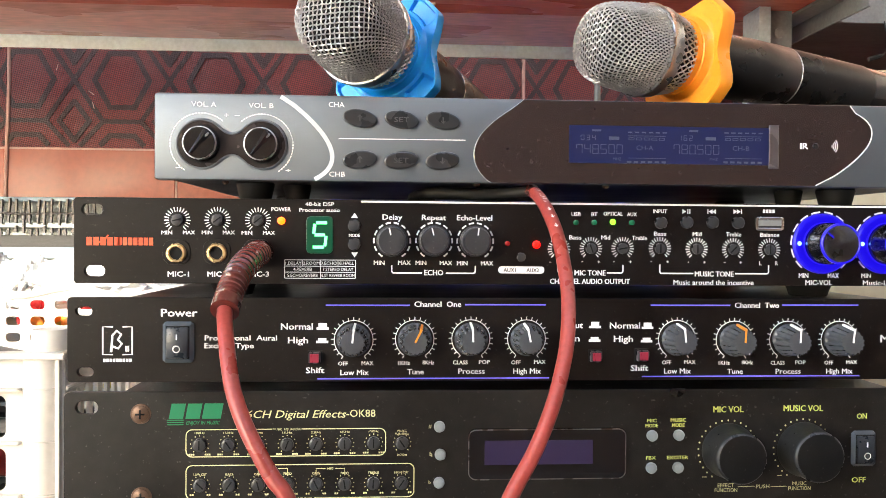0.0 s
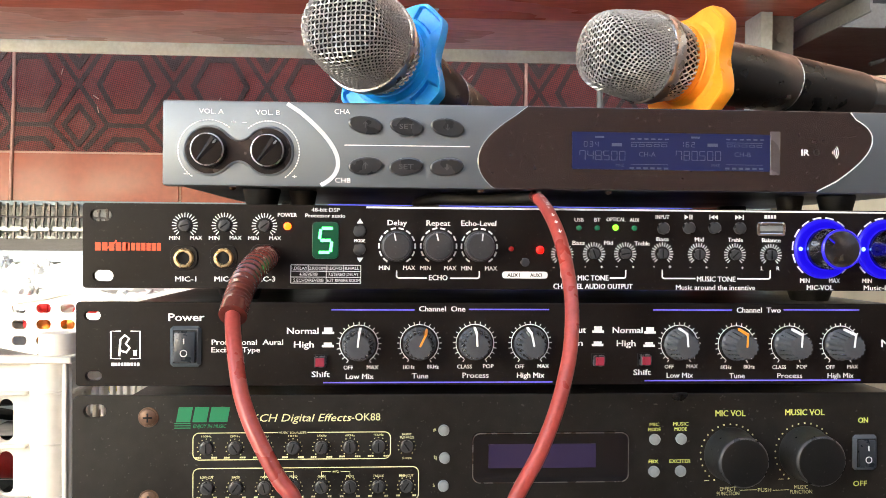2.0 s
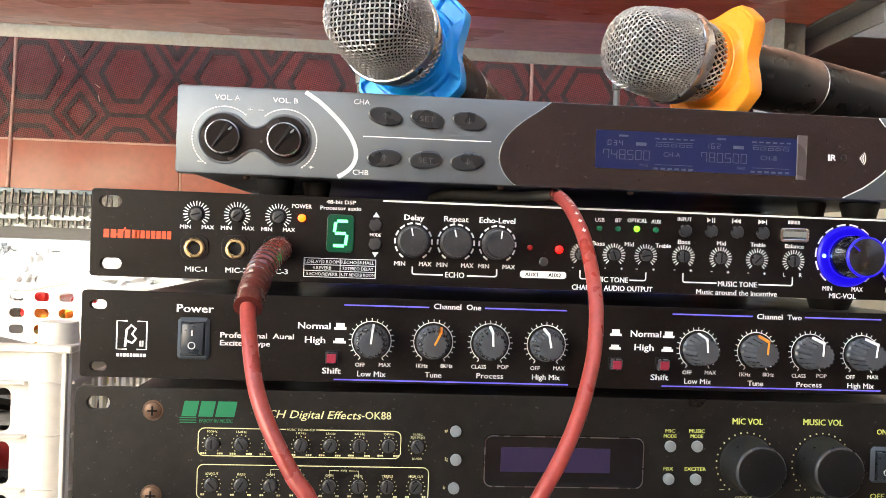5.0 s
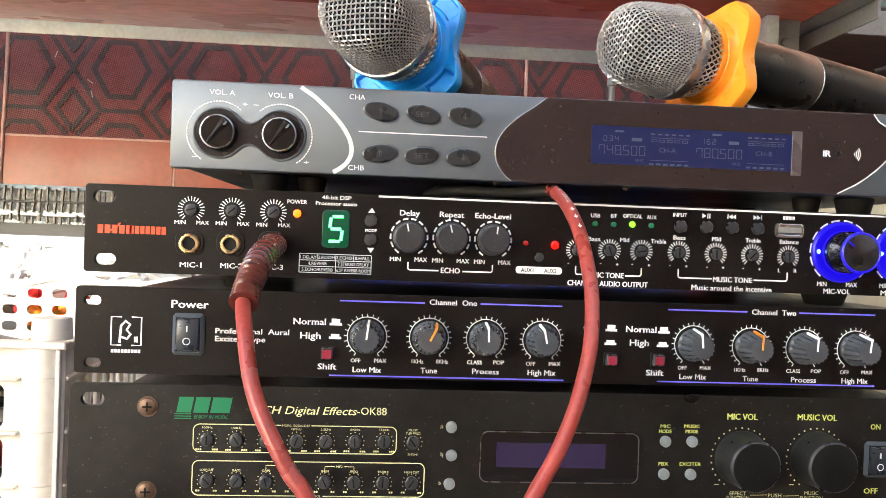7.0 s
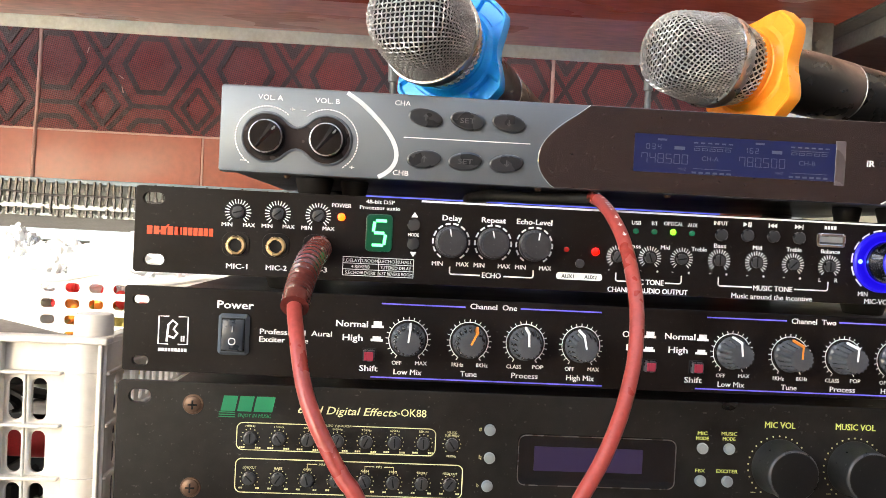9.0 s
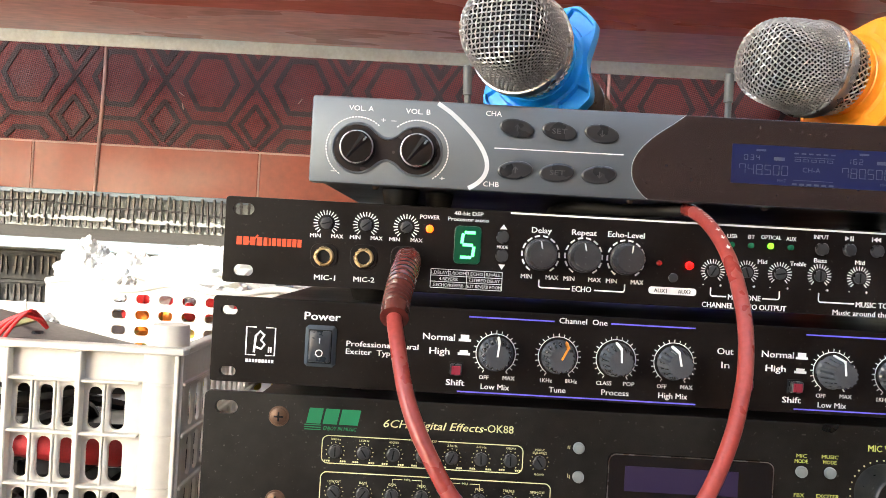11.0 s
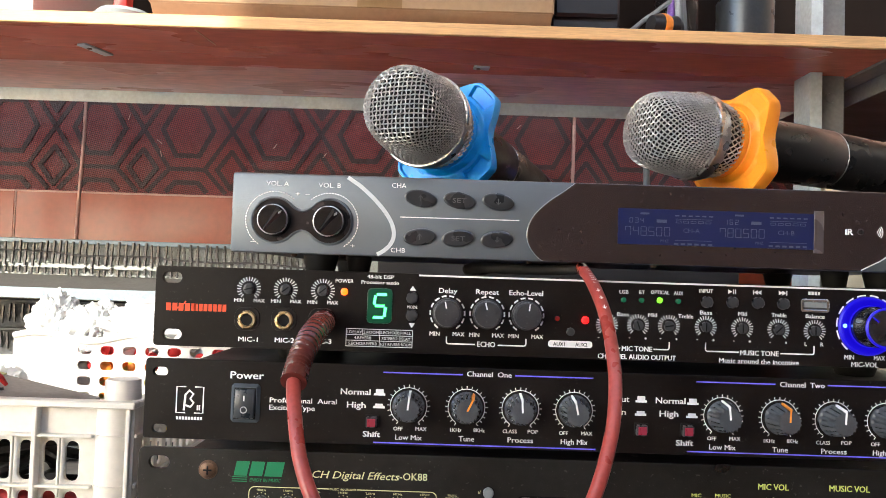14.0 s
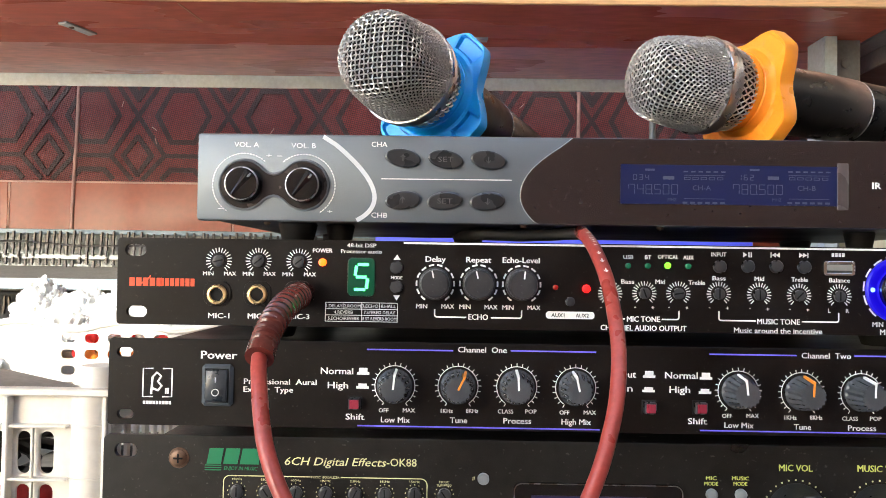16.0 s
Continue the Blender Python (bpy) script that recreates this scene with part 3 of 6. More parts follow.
for s, px, w in (("Delay", (163.71, 35.38), 10.2), ("Repeat", (185.77, 35.37), 12.7), ("Echo-Level", (207.46, 35.42), 18.8)):
    text(s, px, 3.0, d1, bold=0.016, width=w)
for s, px in (("MIN", (156.92, 11.21)), ("MAX", (170.26, 11.28)), ("MIN", (179.04, 11.24)), ("MAX", (192.35, 11.25)), ("MIN", (201.01, 11.21)), ("MAX", (214.32, 11.22))):
    text(s, px, 2.4, d1, bold=0.014, width=5.6 if s == "MIN" else 6.5)
a, b = (163.58, 9.75), (208.00, 5.76)
bracket(a[0], b[0], a[1], b[1], (179.67, 5.93)[0], (192.30, 5.99)[0], d1)
text("ECHO", (185.89, 6.11), 3.0, d1, bold=0.016, width=9.9)
dot_cyl("input_lamp", (225.16, 21.76), 1.5, 1.4, M_LEDROFF, d1, 16, 0.6, "unlit red lamp")
dot_cyl("input_lamp", (240.81, 21.27), 2.0, 1.6, M_LEDR, d1, 16, 0.6, "lit red lamp")
dot_cyl("input_button", (232.75, 14.56), 2.4, 1.0, M_BTNGREY, d1, 20, 0.3)
a, b = (220.40, 9.53), (245.14, 5.78)
plate("printed_plate", [rounded(a[0], b[0], b[1], a[1], 1.6)], M_WHITE, d1, -0.0001)
text("AUX1", (226.50, 7.66), 2.1, d1, M_DARKP, width=6.6, y=-0.00025, bold=0.012)
text("AUX2", (238.91, 7.63), 2.1, d1, M_DARKP, width=6.6, y=-0.00025, bold=0.012)
for s, px, lit, w in (("USB", (261.97, 33.34), 0, 5.0), ("BT", (272.00, 33.43), 0, 3.2), ("OPTICAL", (282.19, 33.73), 1, 10.4), ("AUX", (292.54, 33.52), 0, 5.2)):
    dot_cyl("source_lamp", px, 1.6, 1.4, M_LEDG if lit else M_LEDGOFF, d1, 16, 0.6, "lit lime green lamp" if lit else "unlit green lamp")
    text(s, (px[0] + 0.2, px[1] + 4.5), 2.15, d1, width=w, bold=0.012)
for px, slot_w in (((253.07, 19.11), 30), ((270.42, 19.43), -20), ((287.73, 19.55), 80), ((308.25, 19.69), 0), ((328.68, 19.52), 0), ((348.92, 19.43), 45), ((369.19, 19.38), 0)):
    trimmer(px, d1, slot_w, 2.9)
    dashes(px, 4.0, 6.2, 19, -48, 228, 0.48, d1)
    if px[0] < 360:
        text("-", (px[0] - 4.6, px[1] - 7.2), 2.0, d1, bold=0.03)
        text("+", (px[0] + 4.4, px[1] - 7.2), 2.0, d1, bold=0.03)
text("L", (364.34, 12.04), 2.2, d1, bold=0.012)
text("R", (373.42, 12.09), 2.2, d1, bold=0.012)
for s, px, w in (("Bass", (261.92, 25.36), 6.6), ("Mid", (278.47, 25.48), 4.8), ("Treble", (296.98, 25.32), 8.3), ("Bass", (308.35, 27.73), 6.6), ("Mid", (328.80, 27.71), 4.8), ("Treble", (349.14, 27.65), 8.3), ("Balance", (369.40, 27.59), 10.5)):
    text(s, px, 2.35, d1, bold=0.014, width=w)
a, b = (252.45, 10.67), (288.06, 6.28)
bracket(a[0], b[0], a[1], b[1], (260.78, 6.31)[0], (279.29, 6.40)[0], d1)
text("MIC TONE", (270.12, 6.35), 2.9, d1, bold=0.016, width=16.8)
text("CHANNEL AUDIO OUTPUT", (270.16, 1.79), 2.9, d1, bold=0.016, width=43.5)
a, b = (308.35, 10.97), (368.96, 6.20)
bracket(a[0], b[0], a[1], b[1], (326.96, 6.00)[0], (350.26, 6.11)[0], d1)
text("MUSIC TONE", (338.59, 6.06), 2.9, d1, bold=0.016, width=21.5)
text("Music around the incentive", (338.33, 1.44), 2.9, d1, bold=0.01, width=44.5)
text("INPUT", (308.21, 39.86), 2.2, d1, bold=0.014, width=7.6)
for px in ((308.50, 33.54), (322.78, 33.88), (337.08, 34.00), (351.27, 33.91)):
    dot_cyl("push_button", px, 3.3, 2.4, M_BTNGREY, d1, 24, 0.35)
for px, back in (((322.71, 39.84), 2), ((336.92, 39.89), 1), ((351.10, 39.97), 0)):
    x, z = px
    f = -1 if back == 1 else 1
    tri = [(x - 2.2 * f, z - 1.3), (x, z), (x - 2.2 * f, z + 1.3)]
    plate("play_mark", [tri], M_WHITE, d1, -0.0001)
    if back < 2:
        plate("play_mark", [[(p[0] + 1.9 * f, p[1]) for p in tri]], M_WHITE, d1, -0.0001)
        plate("bar_mark", [[(x + 2.0 * f, z - 1.3), (x + 2.5 * f, z - 1.3), (x + 2.5 * f, z + 1.3), (x + 2.0 * f, z + 1.3)]], M_WHITE, d1, -0.00012)
    else:
        for q in (0.5, 1.6):
            plate("bar_mark", [[(x + q, z - 1.3), (x + q + 0.6, z - 1.3), (x + q + 0.6, z + 1.3), (x + q, z + 1.3)]], M_WHITE, d1, -0.0001)
bars((368.73, 40.35), (7.0, 1.9), 4, d1)
a, b = (361.26, 36.98), (376.59, 30.03)
usb = part("usb_port", box((a[0] + 0.6) * 0.001, (b[0] - 0.6) * 0.001, 0.0001, 0.004, (b[1] + 0.6) * 0.001, (a[1] - 0.6) * 0.001), M_DARKP, d1, "bright steel data port")
plate("usb_shell", [rounded(a[0], b[0], b[1], a[1], 1.2), rounded(a[0] + 1.0, b[0] - 1.0, b[1] + 1.0, a[1] - 1.0, 0.5)], M_STEEL, usb, -0.0012, 0.003, 0.0003)
part("tongue", box((a[0] + 1.3) * 0.001, (b[0] - 1.3) * 0.001, -0.0008, 0.002, (b[1] + 2.4) * 0.001, (a[1] - 1.5) * 0.001), mat("grey_port_tongue", (0.22, 0.22, 0.21), 0.4), usb)
part("port_floor", box((a[0] + 1.0) * 0.001, (b[0] - 1.0) * 0.001, -0.0003, 0.0, (b[1] + 1.0) * 0.001, (b[1] + 2.4) * 0.001), M_DARKP, usb)


def lit_knob(c, parent, angle):
    """Large knob in a blue-lit ring: glowing skirt, dark metal side, spun cap with a blue rim."""
    base = part("lit_knob", lathe([(0.0165, 0.0), (0.0165, -0.0012), (0.0158, -0.0020), (0.0147, -0.0021)], 64), M_BLUELIT, parent, "blue lit volume knob", spot(c))
    part("glow_dish", lathe([(0.0147, -0.0021), (0.0136, -0.0010), (0.0106, -0.0010)], 64), M_BLUEDIM, base)
    part("side", lathe([(0.0112, -0.001), (0.0112, -0.0080), (0.0105, -0.0090), (0.0103, -0.0165)], 48), M_CHROME, base)
    part("foot_ring", lathe([(0.0113, -0.0012), (0.0118, -0.0020), (0.0113, -0.0032)], 48), M_BLUELIT, base)
    part("rim", lathe([(0.0104, -0.0165), (0.0108, -0.0172), (0.0108, -0.0182), (0.0101, -0.0187), (0.0097, -0.0183)], 48), M_BLUELIT, base)
    part("cap", lathe([(0.0098, -0.0182), (0.0094, -0.0184), (0.0, -0.0184)], 48), M_SPUN, base)
    ob = part("notch", box(-0.0004, 0.0004, -0.0187, -0.0182, 0.0052, 0.0092), M_BLUELIT, base)
    ob.matrix_basis = pose(0, 0, 0, 0, angle, 0)
    part("lamp", lathe([(0.0012, -0.0024), (0.0008, -0.0032), (0.0, -0.0034)], 12), M_BLUESPOT, base, at=Matrix.Translation((-0.0138, 0, 0)))
    dashes(c, 16.8, 17.7, 12, -42, 222, 1, parent, arc=0.145)


k1 = (398.72, 22.92)
k2 = (k1[0] + 35.6, k1[1])
lit_knob(k1, d1, -52)
lit_knob(k2, d1, -132)
text("MIN", (388.73, 5.45), 2.6, d1, bold=0.014, width=5.3)
text("MAX", (405.62, 5.43), 2.6, d1, bold=0.014, width=6.2)
text("MIC-VOL", (397.42, 1.58), 2.9, d1, bold=0.016, width=15.0)
q = (388.73, 5.45)
text("MIN", (q[0] + 35.6, q[1]), 2.6, d1, bold=0.014, width=5.3)
q = (405.62, 5.43)
text("MAX", (q[0] + 35.6, q[1]), 2.6, d1, bold=0.014, width=6.2)
q = (397.42, 1.58)
text("Music-Level", (q[0] + 35.6, q[1]), 2.9, d1, bold=0.012, width=21.0)

# exciter unit
d2 = thing("aural_exciter", pose(-0.0045, 0.003, 0.105), "black rack aural exciter with eight fluted knobs and power rocker", "audio unit", "stacked audio units")
rack_case(d2, W, 44.0, 160, [((8.19, 36.95), 8.9, 5.4), ((8.92, 5.10), 8.9, 5.4), ((474, 37), 9, 5.4), ((474, 6.5), 9, 5.4)], 24)
feet(d2, (78, 400), (28, 140), 5.0, 10)
a, b = (17.87, 28.79), (32.88, 14.29)
m = (23.06, 22.50)[0]
n = (27.96, 22.49)[0]
for line in ([(m, a[1]), (a[0], a[1]), (a[0], b[1]), (m, b[1])], [(n, a[1]), (b[0], a[1]), (b[0], b[1]), (n, b[1])]):
    stroke("printed_bracket", line, 0.75, M_WHITE, d2)
cx, cz = (a[0] + b[0]) / 2, (a[1] + b[1]) / 2
stroke("printed_emblem", [(cx - 3.2, cz - 6.0), (cx - 2.6, cz + 2.8), (cx - 0.4, cz + 5.2), (cx + 1.9, cz + 3.4), (cx + 0.2, cz + 0.6), (cx + 2.2, cz - 1.6), (cx + 0.4, cz - 4.0), (cx - 2.4, cz - 3.0)], 1.2, M_WHITE, d2)
bars((cx + 5.0, cz - 4.2), (2.2, 3.0), 2, d2)
bars((cx, b[1] - 3.0), (15, 1.7), 9, d2)
text("Power", (56.97, 36.34), 4.2, d2, bold=0.014, width=18.6)
rocker((56.78, 20.84), 16.3, 21.7, d2)
text("Professional  Aural", (70.19, 23.06), 2.9, d2, width=37.5, align="l", bold=0.012)
text("Exciter  Type", (70.06, 18.98), 2.9, d2, width=25.5, align="l", bold=0.012)


def press_mark(c, parent, low):
    x, z = c
    h = 1.3 if low else 2.2
    plate("press_mark", [[(x - 3.2, z - 1.8), (x + 3.2, z - 1.8), (x + 3.2, z - 0.5), (x + 2.2, z - 0.5), (x + 2.2, z - 0.5 + h), (x - 2.2, z - 0.5 + h), (x - 2.2, z - 0.5), (x - 3.2, z - 0.5)]], M_WHITE, parent, -0.0001)


def square_button(c, parent):
    f = part("push_button", box(-0.0037, 0.0037, -0.0008, 0.001, -0.0036, 0.0036), M_BLACKHOLE, parent, "dull red square push button", spot(c))
    part("button_cap", box(-0.0030, 0.0030, -0.0045, -0.0005, -0.0029, 0.0029, 0.0004), M_BTNGREY, f)
    part("button_face", box(-0.0023, 0.0023, -0.0048, -0.0044, -0.0022, 0.0022, 0.0001), M_BTNRED, f)


text("Normal", (118.14, 29.12), 3.5, d2, bold=0.014, width=16.6)
text("High", (118.77, 21.83), 3.5, d2, bold=0.014, width=10.4)
press_mark((131.66, 29.12), d2, False)
press_mark((131.49, 21.97), d2, True)
square_button((127.78, 12.80), d2)
text("Shift", (127.82, 5.80), 3.2, d2, bold=0.014, width=9.6)
text("Normal", (294.93, 29.69), 3.5, d2, bold=0.014, width=16.6)
text("High", (294.16, 22.42), 3.5, d2, bold=0.014, width=10.4)
press_mark((307.47, 29.48), d2, False)
press_mark((307.01, 22.14), d2, True)
square_button((304.19, 13.43), d2)
text("Shift", (303.23, 6.46), 3.2, d2, bold=0.014, width=9.6)
text("Out", (267.51, 29.84), 3.5, d2, bold=0.014, width=8.4)
text("In", (267.89, 22.69), 3.5, d2, bold=0.014, width=4.2)
press_mark((278.48, 29.90), d2, False)
press_mark((278.24, 22.53), d2, True)
square_button((278.46, 13.09), d2)
KN = (((148.11, 21.89), 6, 0, "OFF", "MAX", "Low Mix"), ((180.60, 22.17), 26, 1, "1KHz", "8KHz", "Tune"), ((210.75, 22.36), -3, 0, "CLASS", "POP", "Process"), ((240.91, 22.34), -12, 0, "OFF", "MAX", "High Mix"),
      ((323.92, 22.06), -6, 0, "OFF", "MAX", "Low Mix"), ((356.18, 21.73), 3, 1, "1KHz", "8KHz", "Tune"), ((386.37, 21.70), 3, 0, "CLASS", "POP", "Process"), ((415.66, 21.68), 7, 0, "OFF", "MAX", "High Mix"))
for px, w, orange, lo, hi, s in KN:
    fluted_knob(px, d2, w, M_ORANGEP if orange else M_WHITE)
    stroke("dial_arc", [(px[0] + 10.3 * math.cos(radians(-55 + 290 * k / 30)), px[1] + 10.3 * math.sin(radians(-55 + 290 * k / 30))) for k in range(31)], 0.4, M_WHITE, d2)
    dashes(px, 10.3, 12.0, 21, -57, 237, 0.42, d2)
    text(lo, (px[0] - 5.6, px[1] - 12.6), 2.2, d2, bold=0.01, width={"OFF": 5.0, "1KHz": 6.1, "CLASS": 7.9}[lo])
    text(hi, (px[0] + 7.4, px[1] - 12.4), 2.2, d2, bold=0.01, width={"MAX": 6.2, "8KHz": 6.2, "POP": 5.8}[hi])
    text(s, (px[0] + 0.5, px[1] - 17.3), 3.0, d2, bold=0.01, width={"Low Mix": 14.8, "Tune": 8.7, "Process": 14.2, "High Mix": 15.0}[s])
for a, b in (((133.29, 40.27), (177.84, 40.45)), ((207.37, 40.72), (251.31, 40.81)), ((309.13, 40.72), (353.59, 40.68)), ((382.90, 40.80), (426.52, 41.05)), ((129.04, 0.86), (253.44, 1.55)), ((304.54, 1.51), (427.65, 1.98))):
    z = (a[1] + b[1]) / 2
    stroke("printed_line", [(a[0], z), (b[0], z)], 0.75, M_BLUEP, d2)
text("Channel  One", (192.87, 41.09), 3.0, d2, bold=0.012, width=25.0)
text("Channel  Two", (368.71, 40.84), 3.0, d2, bold=0.012, width=25.0)
text("Mode", (439.6, 22.4), 4.4, d2, bold=0.014, width=16.6, align="l")

# mixer unit below
d3 = thing("karaoke_mixer", pose(-0.007, 0.005, 0.011), "worn black rack karaoke mixer with large knobs and dark display", "audio unit", "stacked audio units")
H3 = 88.0
rack_case(d3, W, H3, 250, [((11.40, 80.04), 12.2, 7.6), ((11, 8), 12.2, 7.6), ((472, 80), 12.2, 7.6), ((472, 8), 12.2, 7.6)], 27, M_CASE, M_BLACKD3, 3.0)
feet(d3, (80, 400), (40, 220), 11.0, 14)


def cross_screw(c, parent):
    s = part("screw", lathe([(0.0044, 0.0003), (0.0046, 0.0), (0.0043, -0.0009), (0.0034, -0.0015), (0.0, -0.0017)], 24), M_SCREW, parent, "bronzed cross-head screw", spot(c))
    bm = box(-0.0024, 0.0024, -0.0018, -0.0012, -0.00045, 0.00045)
    box(-0.00045, 0.00045, -0.0018, -0.0012, -0.0024, 0.0024, bm=bm)
    part("cross", bm, M_BLACKHOLE, s)
    part("washer", lathe([(0.0054, 0.0), (0.0052, -0.0004), (0.0040, -0.0005)], 24), M_SCREW, s)


sc = (39.22, 76.67)
cross_screw(sc, d3)
cross_screw((sc[0] + 0.4, sc[1] - 44.0), d3)
a, b = (53.11, 81.95), (80.43, 73.89)
for k in range(3):
    x0, x1 = a[0] + 2 + k * 8.6, a[0] + 9.4 + k * 8.6 + (2.4 if k == 2 else 0)
    plate("printed_block", [[(x0 - 1.5, b[1]), (x1 - 1.5, b[1]), (x1, a[1]), (x0, a[1])]], M_GREENP, d3, -0.0001)
q = (56.94, 71.81)
for k in range(3):
    stroke("printed_line", [(q[0] - 4.2, q[1] + 1.4 - k * 1.2), (q[0] + 4.4, q[1] + 1.4 - k * 1.2)], 0.5, M_GREENP, d3)
text("ENJOY IN MUSIC", (q[0] + 14.5, q[1]), 2.0, d3, M_GREENP, width=17.5, slant=0.2, bold=0.006)
q = (162.20, 76.34)
text("6CH Digital Effects", (q[0] - 68.0, (104.09, 76.13)[1]), 4.3, d3, M_YELLOW, width=52.5, align="l", slant=0.25, bold=0.004)
text("-OK88", (q[0] - 15.3, q[1]), 4.2, d3, M_YELLOW, width=15.4, align="l", bold=0.004)
a, b = (62.61, 68.03), (167.88, 53.60)
stroke("printed_frame", rounded(a[0], b[0], b[1], a[1], 3.2), 0.5, M_YELLOW, d3, close=True)
t0 = (115.43, 67.59)
part("print_gap", box((t0[0] - 7.8) * 0.001, (t0[0] + 7.8) * 0.001, -0.00022, -0.0001, (a[1] - 0.6) * 0.001, (a[1] + 0.6) * 0.001), M_BLACKD3, d3, smooth=False)
text("MUSIC  EQUALIZER", (t0[0], a[1]), 1.15, d3, M_YELLOW, width=14.6, y=-0.00027)
a2, b2 = (62.67, 48.98), (183.22, 30.97)
stroke("printed_frame", rounded(a2[0], b2[0], b2[1], a2[1], 3.2), 0.5, M_YELLOW, d3, close=True)
part("print_gap", box(((125.16, 31.76)[0] - 5) * 0.001, ((125.16, 31.76)[0] + 5) * 0.001, -0.00022, -0.0001, (b2[1] - 0.6) * 0.001, (b2[1] + 0.6) * 0.001), M_BLACKD3, d3, smooth=False)
text("CONTROL", ((125.16, 31.76)[0], b2[1]), 1.2, d3, M_YELLOW, width=8, y=-0.00027)
for k, (px, w, s) in enumerate((((69.68, 60.01), 0, "100Hz"), ((84.70, 59.96), -35, "150Hz"), ((100.09, 59.88), 10, "400Hz"), ((115.56, 59.88), 20, "1KHz"), ((130.79, 59.89), 25, "2.5KHz"), ((146.07, 60.05), -3, "6KHz"), ((161.48, 60.22), 0, "15KHz"), ((176.75, 60.07), -35, ""))):
    t = trimmer(px, d3, w, 3.5)
    dashes(px, 4.5, 5.0, 11, -50, 230, 0.5, d3, M_YELLOW)
    text(s or "30-200Hz", (px[0], px[1] + (6.3 if s else -6.3)), 1.2, d3, M_YELLOW, width=5.2)
    if s:
        bars((px[0] - 4.2, px[1] - 5.2), (3.2, 0.9), 3, d3, M_YELLOW)
        bars((px[0] + 4.2, px[1] - 5.2), (3.2, 0.9), 3, d3, M_YELLOW)
text("MUISC", ((176.75, 60.07)[0], (176.71, 66.63)[1]), 1.2, d3, M_YELLOW, width=5)
text("SUB FREQ", ((176.75, 60.07)[0], (176.72, 65.02)[1]), 1.2, d3, M_YELLOW, width=7.6)
for px, w, s in (((70.04, 38.53), -45, "LOW CUT"), ((85.23, 38.49), 35, "BASS"), ((100.39, 38.45), -15, "GAIN"), ((115.87, 38.55), 10, "FREQ"), ((130.91, 38.51), -25, "GAIN"), ((146.14, 38.47), -10, "FREQ"), ((161.44, 38.50), 3, "TREBLE"), ((176.59, 38.55), 35, "HIGH CUT")):
    trimmer(px, d3, w, 3.5)
    dashes(px, 4.5, 5.0, 11, -50, 230, 0.5, d3, M_YELLOW)
    text(s, (px[0], px[1] + 5.7), 1.3, d3, M_YELLOW, width=0.9 * len(s) + 0.5, bold=0.01)
    bars((px[0] - 4.4, px[1] - 5.2), (2.2, 0.9), 2, d3, M_YELLOW)
    bars((px[0] + 4.4, px[1] - 5.2), (2.2, 0.9), 2, d3, M_YELLOW)
for p0, p1, top in (((100.38, 42.37), (115.85, 42.49), (107.19, 46.97)[1]), ((130.89, 42.00), (146.12, 42.12), (130.86, 46.71)[1])):
    mid = (p0[0] + p1[0]) / 2
    stroke("printed_line", [(p0[0], p0[1] + 1.8), (p0[0], top), (mid - 2.6, top)], 0.35, M_YELLOW, d3)
    stroke("printed_line", [(p1[0], p0[1] + 1.8), (p1[0], top), (mid + 2.6, top)], 0.35, M_YELLOW, d3)
    text("MF1" if p0[0] < 100 else "MF2", (mid, top), 1.2, d3, M_YELLOW, width=3.2)
for s, px in (("#", (196.79, 68.85)), ("", (197.30, 53.76)), ("b", (196.71, 38.54))):
    dot_cyl("round_button", px, 3.0, 2.6, M_BTNWHITE, d3, 24, 0.4, "light grey round button")
    plate("button_seat", [circle(*px, 3.6)], M_BLACKHOLE, d3, -0.0002, 0.0003)
    if s:
        text(s, (px[0] - 5.0, px[1] + 0.2), 2.0, d3, M_YELLOW)
    else:
        stroke("printed_mark", [(px[0] - 5.5, px[1] + 1.3), (px[0] - 5.5, px[1] - 0.7), (px[0] - 4.5, px[1] - 0.5)], 0.35, M_YELLOW, d3)
        stroke("printed_mark", [(px[0] - 4.5, px[1] - 1.4), (px[0] - 4.5, px[1] + 0.6), (px[0] - 5.5, px[1] + 0.4)], 0.35, M_YELLOW, d3)
a, b = (212.21, 67.51), (298.93, 39.82)
disp = thing("display_window", pose(0, 0, 0), "", "")
disp.parent = d3
bm = box(a[0] * 0.001, b[0] * 0.001, -0.0022, 0.001, b[1] * 0.001, a[1] * 0.001, 0.0)
vert = [e for e in bm.edges if abs((e.verts[0].co - e.verts[1].co).y) > 0.001]
bmesh.ops.bevel(bm, geom=vert, offset=0.0042, segments=5, affect="EDGES", profile=0.5)
bmesh.ops.bevel(bm, geom=[e for e in bm.edges if all(v.co.y < -0.002 for v in e.verts)], offset=0.0008, segments=2, affect="EDGES")
part("display_cover", bm, M_SMOKE3, disp, "dark tinted display cover")
# bright line drawn round the cover for the reflection on its rim
stroke("cover_edge_glint", [(x, z) for x, z in rounded(a[0] + 0.4, b[0] - 0.4, b[1] + 0.4, a[1] - 0.4, 4.0)], 0.55, M_BAND, disp, -0.00205, close=True)
a, b = (221.17, 61.35), (280.30, 48.26)
part("screen", box(a[0] * 0.001, b[0] * 0.001, -0.0024, -0.0021, b[1] * 0.001, a[1] * 0.001), M_LCD3, disp, "dim violet display")
